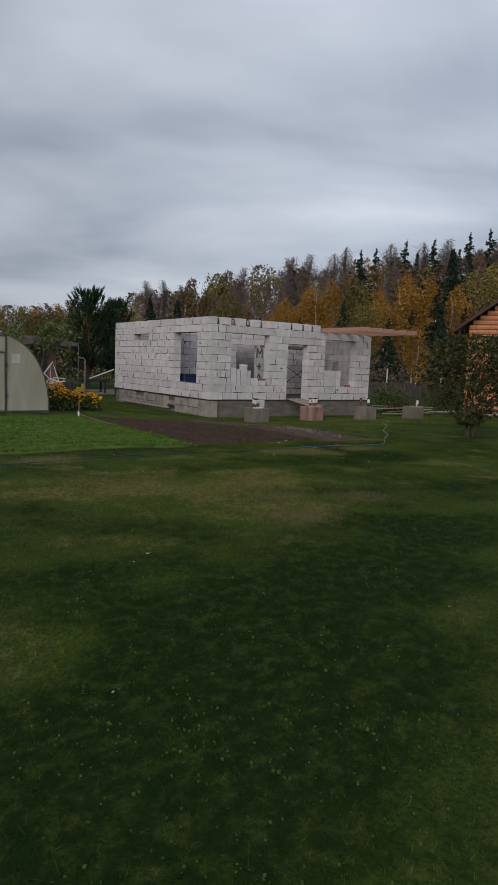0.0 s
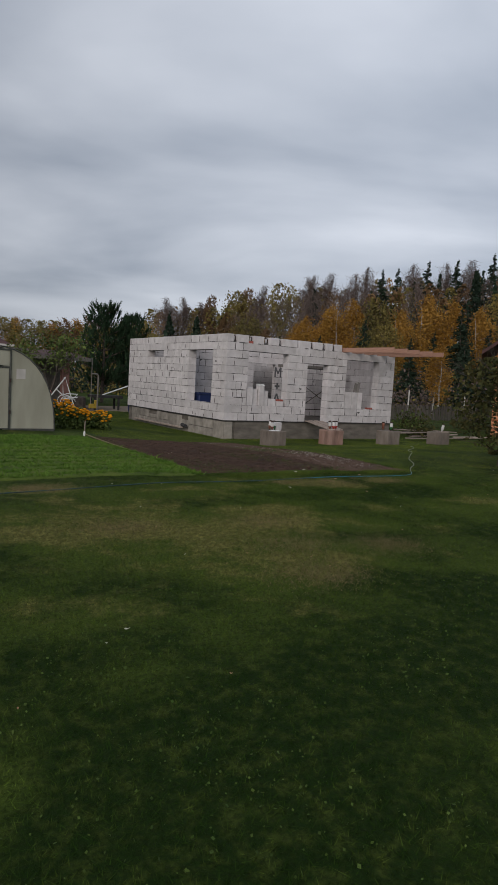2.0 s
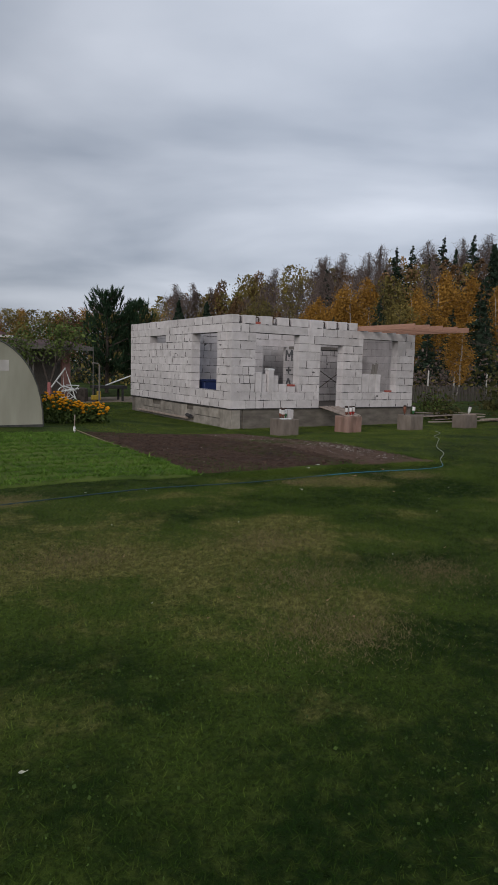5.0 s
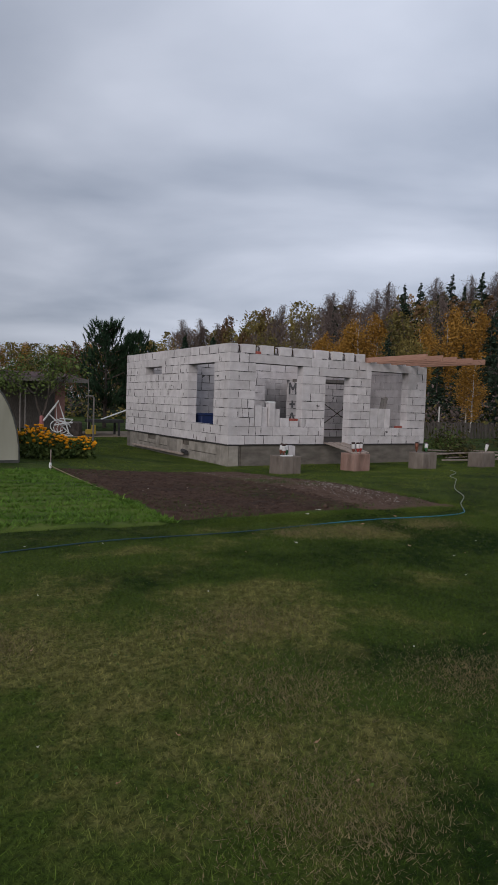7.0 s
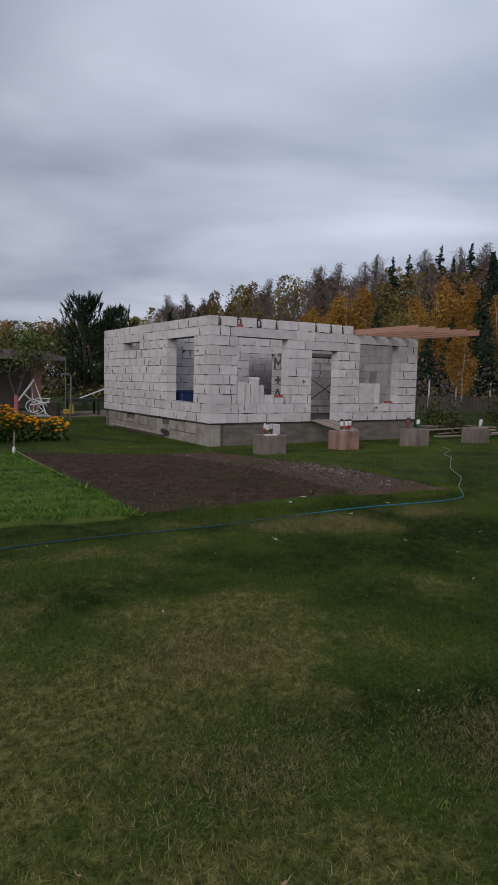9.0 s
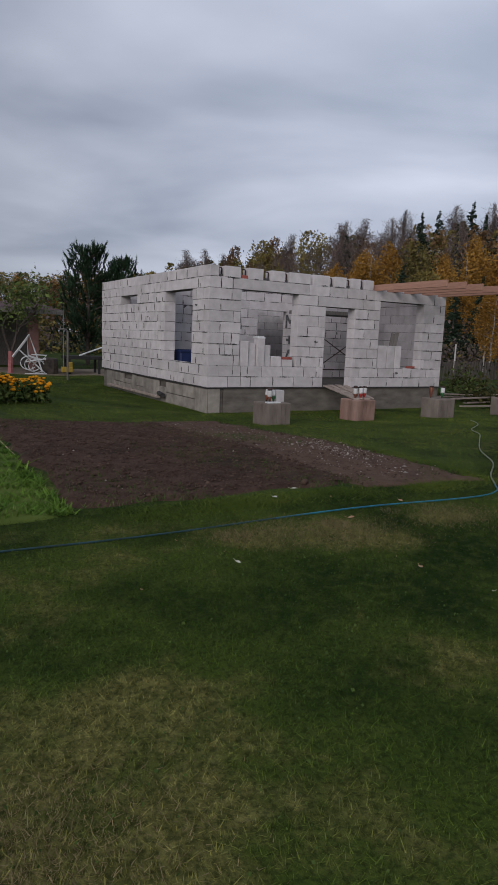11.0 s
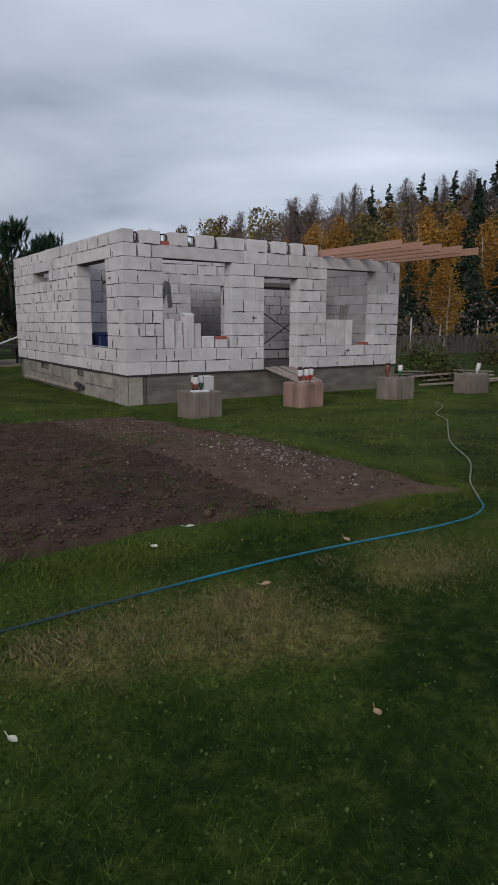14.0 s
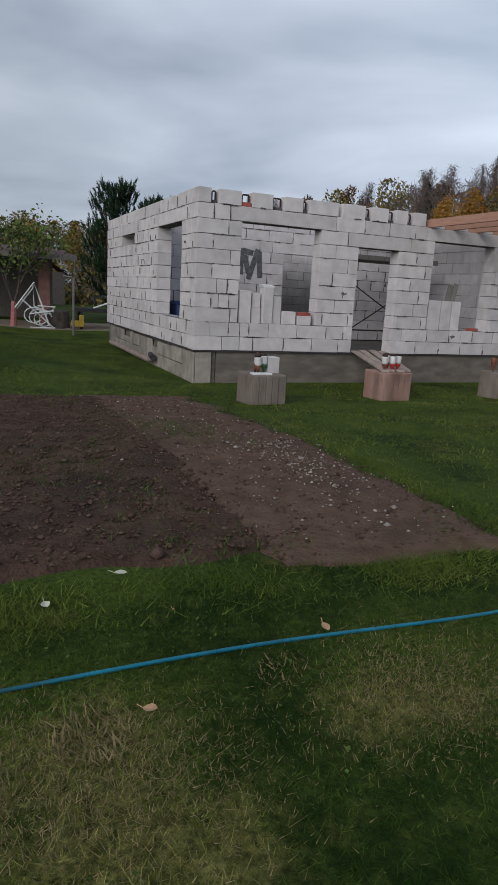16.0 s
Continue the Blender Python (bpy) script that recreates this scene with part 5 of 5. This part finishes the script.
# the mass of the wood behind: one joined thicket
V, MI = [], []
for _ in range(310):
    az, d = rng.uniform(22, 80), rng.uniform(74, 150)
    x, y = at(az, d)
    z = gz(x, y)
    top = 1.7 + d * math.tan(radians(np.interp(az, (20, 24, 30, 36, 44, 52, 80), (4.4, 6.2, 7.0, 8.4, 9.7, 10.6, 10.8)) - rng.uniform(0.0, 1.3)))
    h = max(4.0, top - z)
    k = rng.choice(5, p=(0.5, 0.16, 0.16, 0.15, 0.03))
    n = 660
    f = rng.uniform(0, 1, n) ** 0.8
    w = (2.4 * np.sin(np.pi * np.clip(0.12 + 0.86 * f, 0, 1)) ** 0.7) if k != 3 else 2.6 * (1.02 - f)
    a = rng.uniform(0, 6.28, n)
    q = np.sqrt(rng.uniform(0.05, 1, n)) * w
    c = np.stack([x + q * np.cos(a), y + q * np.sin(a), z + f * h], -1)
    V.append(leaf_quads(c, 0.32) if k else leaf_quads(c, 0.8, narrow=0.03, rise=1.2))
    MI.append(np.full(n, k))
V = np.concatenate(V)
tagged(new("far_woods", raw_mesh("far_woods", V, quads(len(V)), [M["twig"], M["olive"], M["rust"], M["spruce"], M["gold"]], np.concatenate(MI))), "dense mixed autumn wood rising on a slope", "woods", kind="stuff")
# undergrowth along the wood's foot and behind the gardens
V, MI = [], []
for _ in range(230):
    az = rng.uniform(-25, 85)
    d = rng.uniform(44, 60) if az < 24 else rng.uniform(46, 70)
    x, y = at(az, d)
    n = 320
    w, h = rng.uniform(1.2, 2.6), rng.uniform(1.2, 3.4)
    c = np.stack([x + rng.normal(0, w, n), y + rng.normal(0, w, n), gz(x, y) + np.abs(rng.normal(0, 0.5, n)).clip(0, 1) * h], -1)
    V.append(leaf_quads(c, 0.2))
    MI.append(np.full(n, rng.choice(3, p=(0.35, 0.35, 0.3))))
V = np.concatenate(V)
tagged(new("undergrowth", raw_mesh("undergrowth", V, quads(len(V)), [M["twig"], M["olive"], M["spruce"]], np.concatenate(MI))), "tangled brown and green undergrowth along the wood", "bushes", kind="stuff")

# ---- right-hand side: fence, posts, lumber ----
fence = tagged(empty("picket_fence"), "low weathered grey picket fence", "fence", kind="structure")
pk = bmesh.new()
box(pk, -0.04, 0.04, -0.01, 0.01, 0, 0.8, 0.004)
pme = bpy.data.meshes.new("picket")
pk.to_mesh(pme)
pk.free()
pme.materials.append(M["fence"])
for i in range(150):
    fx = 8.6 + 0.12 * i
    fy = 6.2 + 0.1 * (fx - 9)
    o = new("picket", pme)
    o.parent = fence
    o.location = (fx, fy, gz(fx, fy) + 0.04 + rng.uniform(-0.03, 0.03))
    o.rotation_euler = (rng.normal(0, 0.02), rng.normal(0, 0.03), 0.1)
for zz in (0.25, 0.68):
    part("fence_rail", tube(bmesh.new(), [(8.5, 6.19, gz(8.5, 6.2) + zz), (26.6, 8.0, gz(26.6, 8) + zz)], 0.025, sides=6), M["fence"], fence)
for i, t in enumerate((11.0, 11.4, 13.4, 13.8, 16.0, 18.3, 19.8, 23.0, 26.5, 29)):
    yy = 12 + 0.1 * (t - 10) + (i % 3) * 0.5
    o = tagged(obj("pale_post", tube(bmesh.new(), [(0, 0, -0.2), (0.02, 0, 1.55 + 0.1 * (i % 3))], 0.055, 0.045, sides=8), M["whitepost"]), "pale weathered post in the field beyond the fence", "post", group="field posts")
    o.location = (t, yy, gz(t, yy))
for i in range(11):
    bx, by = 8.7 + rng.uniform(-0.5, 1.9), -0.6 + rng.uniform(-1.6, 1.5)
    bm = bmesh.new()
    L = rng.uniform(1.2, 2.6)
    box(bm, -L / 2, L / 2, -0.07, 0.07, 0, 0.035, 0.004)
    o = tagged(obj("scrap_board", bm, M["plank"]), "weathered plank lying in the grass beside the house", "plank", group="scrap planks")
    o.matrix_basis = pose(bx, by, gz(bx, by) + 0.03 + 0.035 * i * 0.6, rng.uniform(-2, 2), rng.uniform(-3, 3), rng.uniform(-25, 25))
n = 40
x, y = rng.normal(10.6, 0.8, n), rng.normal(-4.3, 0.6, n)
tagged(octa_scatter("rubble_heap", x, y, ground_z(x, y) + rng.uniform(0.02, 0.22, n), rng.uniform(0.07, 0.16, n), M["pebble"]), "low heap of pale rubble in the grass", "rubble")
for i, (wx, wy, ws) in enumerate(((8.6, 1.4, 0.5), (9.6, 0.4, 0.7), (10.5, 1.8, 0.8), (12.2, 3.2, 0.9), (9.2, 3.0, 0.7), (14.5, 2.0, 0.9))):
    n = 500
    c = np.stack([rng.normal(0, ws * 0.45, n), rng.normal(0, ws * 0.45, n), np.abs(rng.normal(0, ws * 0.42, n))], -1)
    v = leaf_quads(c, 0.1)
    o = tagged(new("weed_clump", raw_mesh("weed_clump", v, quads(len(v)), [M["apple"] if i % 2 else M["leafgreen"]])), "tall tangled weeds by the fence", "weeds", kind="stuff")
    o.location = (wx, wy, gz(wx, wy))

# ---- orange timber house far right ----
oh = tagged(empty("timber_house", 14.9, -4.15, gz(14.9, -4.15), -53), "orange-stained timber house with brown gable roof", "house")
for k in range(32):
    z = 0.2 * k
    half = 4.2 if z < 3.5 else max(0.3, 4.2 * (1 - (z - 3.5) / 3.1))
    bm = bmesh.new()
    tube(bm, [(-half, 0, z + 0.1), (half, 0, z + 0.1)], 0.105, sides=8)
    part("log", bm, M["logwall"], oh)
part("house_body", boxes((-4.1, 4.1, 0.02, 8, -0.3, 3.5)), M["logwall"], oh)
bm = bmesh.new()
for s in (-1, 1):
    vs = [(s * 4.8, -0.6, 3.25), (0, -0.6, 6.9), (0, 8.5, 6.9), (s * 4.8, 8.5, 3.25)]
    lo = [bm.verts.new(p) for p in vs]
    hi = [bm.verts.new((p[0], p[1], p[2] + 0.14)) for p in vs]
    bm.faces.new(lo)
    bm.faces.new(hi)
    for i in range(4):
        bm.faces.new((lo[i], lo[(i + 1) % 4], hi[(i + 1) % 4], hi[i]))
part("roof", bm, M["roof"], oh)
win = part("window", boxes((-0.6, 0.6, -0.13, -0.1, 1.0, 2.2)), M["bluetub"], oh, "dark window")
part("frame", boxes((-0.7, -0.6, -0.16, -0.1, 0.9, 2.3), (0.6, 0.7, -0.16, -0.1, 0.9, 2.3), (-0.6, 0.6, -0.16, -0.1, 2.2, 2.3), (-0.6, 0.6, -0.16, -0.1, 0.9, 1.0)), M["whitepaint"], win)

# ---- far left: brown-roofed house, veranda, yard clutter ----
nh = tagged(empty("neighbour_house", -8.0, 18.5, gz(-8, 18.5)), "single-storey pale house with brown hipped roof", "house")
part("house_wall", boxes((-5.0, 4.4, -3.2, 5, 0, 2.75)), M["render"], nh)
bm = bmesh.new()
ev = [(-5.5, -3.8, 2.6), (4.9, -3.8, 2.6), (4.9, 5.6, 2.6), (-5.5, 5.6, 2.6)]
rd = [(-3.2, 0.9, 4.5), (2.2, 0.9, 4.5)]
e4 = [bm.verts.new(p) for p in ev]
r2 = [bm.verts.new(p) for p in rd]
bm.faces.new((e4[0], e4[1], r2[1], r2[0]))
bm.faces.new((e4[1], e4[2], r2[1]))
bm.faces.new((e4[2], e4[3], r2[0], r2[1]))
bm.faces.new((e4[3], e4[0], r2[0]))
bm.faces.new(e4[::-1])
rf = part("roof", bm, M["roof"], nh)
ch = part("chimney", boxes((3.0, 3.45, 0.4, 0.85, 3.2, 4.36), (2.88, 3.57, 0.28, 0.97, 4.48, 4.54), (3.05, 3.4, 0.45, 0.8, 4.36, 4.48)), M["darkjunk"], rf)
part("gutter", boxes((-5.55, 4.95, -3.92, -3.8, 2.54, 2.64)), M["whitepost"], nh)

ver = tagged(empty("veranda", -2.6, 12.6, gz(-2.6, 12.6)), "open veranda with brown roof on brick-red pillars", "veranda")
for vx in (1.35, -1.6):
    part("pillar", boxes((vx - 0.17, vx + 0.17, -0.17, 0.17, -0.1, 2.15), bev=0.01), M["pillar"], ver)
bm = bmesh.new()
vs = [(-3.2, -0.7, 2.15), (2.35, -0.7, 2.15), (2.2, 2.6, 2.5), (-3.2, 2.6, 2.5)]
lo = [bm.verts.new(p) for p in vs]
hi = [bm.verts.new((p[0], p[1], p[2] + 0.12)) for p in vs]
bm.faces.new(lo[::-1])
bm.faces.new(hi)
for i in range(4):
    bm.faces.new((lo[i], lo[(i + 1) % 4], hi[(i + 1) % 4], hi[i]))
part("roof", bm, M["roof"], ver)
part("fascia", boxes((-3.2, 2.35, -0.74, -0.705, 2.12, 2.28)), M["board"], ver, "weathered grey fascia board")
part("back_wall", boxes((-3.0, 1.9, 2.4, 2.55, -0.1, 2.45)), M["fence"], ver)
sw = tagged(empty("garden_swing", -1.85, 11.0, gz(-1.85, 11)), "tangled white-painted tubular garden swing frame", "swing")
for k, pts in enumerate(([(-0.35, 0, 0.55), (0.1, 0, 1.25), (0.25, 0, 0.75), (0.45, 0, 0.1), (0.5, 0.3, 0.03)], [(-0.3, 0.25, 0.5), (0.1, 0.25, 1.1), (0.12, 0.25, 0.6), (0.5, 0.25, 0.45), (0.62, 0.2, 0.6), (0.2, 0.2, 0.62)],
                         [(0.1, 0, 1.25), (0.1, 0.25, 1.1)], [(0.0, 0, 0.4), (0.55, 0, 0.5), (0.6, 0.3, 0.45)], [(-0.2, 0, 0.8), (0.3, 0.1, 0.3), (0.55, 0.1, 0.03)], [(0.0, 0.1, 0.02), (0.6, 0.1, 0.02)])):
    part("tube", tube(bmesh.new(), [(1.3 * a, 1.3 * b, 1.15 * c) for a, b, c in pts], 0.026, sides=6), M["whitepaint"], sw)
for k in range(4):
    arc = [(0.1 + 0.16 * k + 0.28 * math.cos(t), 0.1 * k, 0.42 - 0.06 * k + 0.24 * math.sin(t)) for t in np.linspace(0.3, 5.6, 14)]
    part("hoop", tube(bmesh.new(), arc, 0.02, sides=6), M["whitepaint"], sw)
for px, py, ph, r in ((-0.7, 9.63, 1.68, 0.035), (-0.45, 11.2, 2.4, 0.017), (-3.0, 12, 1.9, 0.03), (-2.8, 12, 1.85, 0.03)):
    o = tagged(obj("garden_pole", tube(bmesh.new(), [(0, 0, -0.2), (0.01, 0, ph)] + ([(-0.04, 0, ph + 0.06), (-0.3, -0.05, ph + 0.08)] if ph < 1.7 else []), r, sides=8), M["board"]), "grey metal pole standing at the yard's edge", "pole", group="poles")
    o.location = (px, py, gz(px, py))
brl = tagged(empty("barrel", 1.45, 10.6, gz(1.45, 10.6)), "blue plastic barrel behind the house corner", "barrel")
part("barrel_body", lathe([(0.26, 0), (0.29, 0.1), (0.3, 0.45), (0.29, 0.8), (0.26, 0.88)], 16), M["bluetub"], brl, smooth=True)
part("hoop", lathe([(0.305, 0.28), (0.31, 0.3), (0.305, 0.32)], 16), M["bluetub"], brl)
cart = tagged(empty("yard_cart", 0.35, 11.6, gz(0.35, 11.6)), "dark flat yard cart with boards on it", "cart")
part("bed", boxes((-0.7, 0.8, -0.35, 0.35, 0.55, 0.68), bev=0.01), M["darkjunk"], cart)
for lx in (-0.55, 0.6):
    for ly in (-0.28, 0.28):
        part("leg", boxes((lx - 0.04, lx + 0.04, ly - 0.04, ly + 0.04, -0.03, 0.55)), M["darkjunk"], cart)
part("pole", tubes(([(-0.1, 0, 0.68), (1.2, 0.1, 1.15)], 0.03)), M["whitepaint"], cart, "long pale pole across it")
tagged(obj("yellow_toy_truck", boxes((-0.55, -0.15, 11.0, 11.2, 0.12, 0.32), (-0.3, -0.15, 11.02, 11.18, 0.32, 0.5), bev=0.015), M["yellowpaint"]), "small yellow truck toy by the cart", "toy")
st = lathe([(0.42, -0.05), (0.4, 0.2), (0.38, 0.55), (0.3, 0.58)], 11)
o = tagged(obj("tree_stump", st, M["bark"]), "broad dark tree stump in the yard", "stump")
o.location = (-0.95, 11.6, gz(-0.95, 11.6))
sh = tagged(empty("garden_shed", 0.3, 30, gz(0.3, 30)), "small grey shed with pitched roof far off", "shed")
part("shed_wall", boxes((-1.4, 1.4, 0, 2.5, 0, 1.9)), M["fence"], sh)
bm = bmesh.new()
for s in (-1, 1):
    bm.faces.new([bm.verts.new(p) for p in ((s * 1.7, -0.2, 1.7), (0, -0.2, 2.9), (0, 2.7, 2.9), (s * 1.7, 2.7, 1.7))])
part("roof", bm, M["roof"], sh)
tagged(obj("white_box", boxes((-3.3, -2.3, 16.0, 16.7, 0.18, 0.75), bev=0.03), M["whitepaint"]), "pale covered box in the yard", "box")
# planks along the foot of the side plinth
tagged(obj("gutter_plank", boxes((-0.16, -0.06, 2.6, 6.8, 0.0, 0.06), bev=0.006), M["plank"]), "old board lying along the plinth", "plank")
tagged(obj("black_pipe_end", tube(bmesh.new(), [(-0.12, 2.3, 0.1), (-0.05, 2.75, 0.12)], 0.06, sides=10), M["felt"]), "black pipe end by the plinth", "pipe")
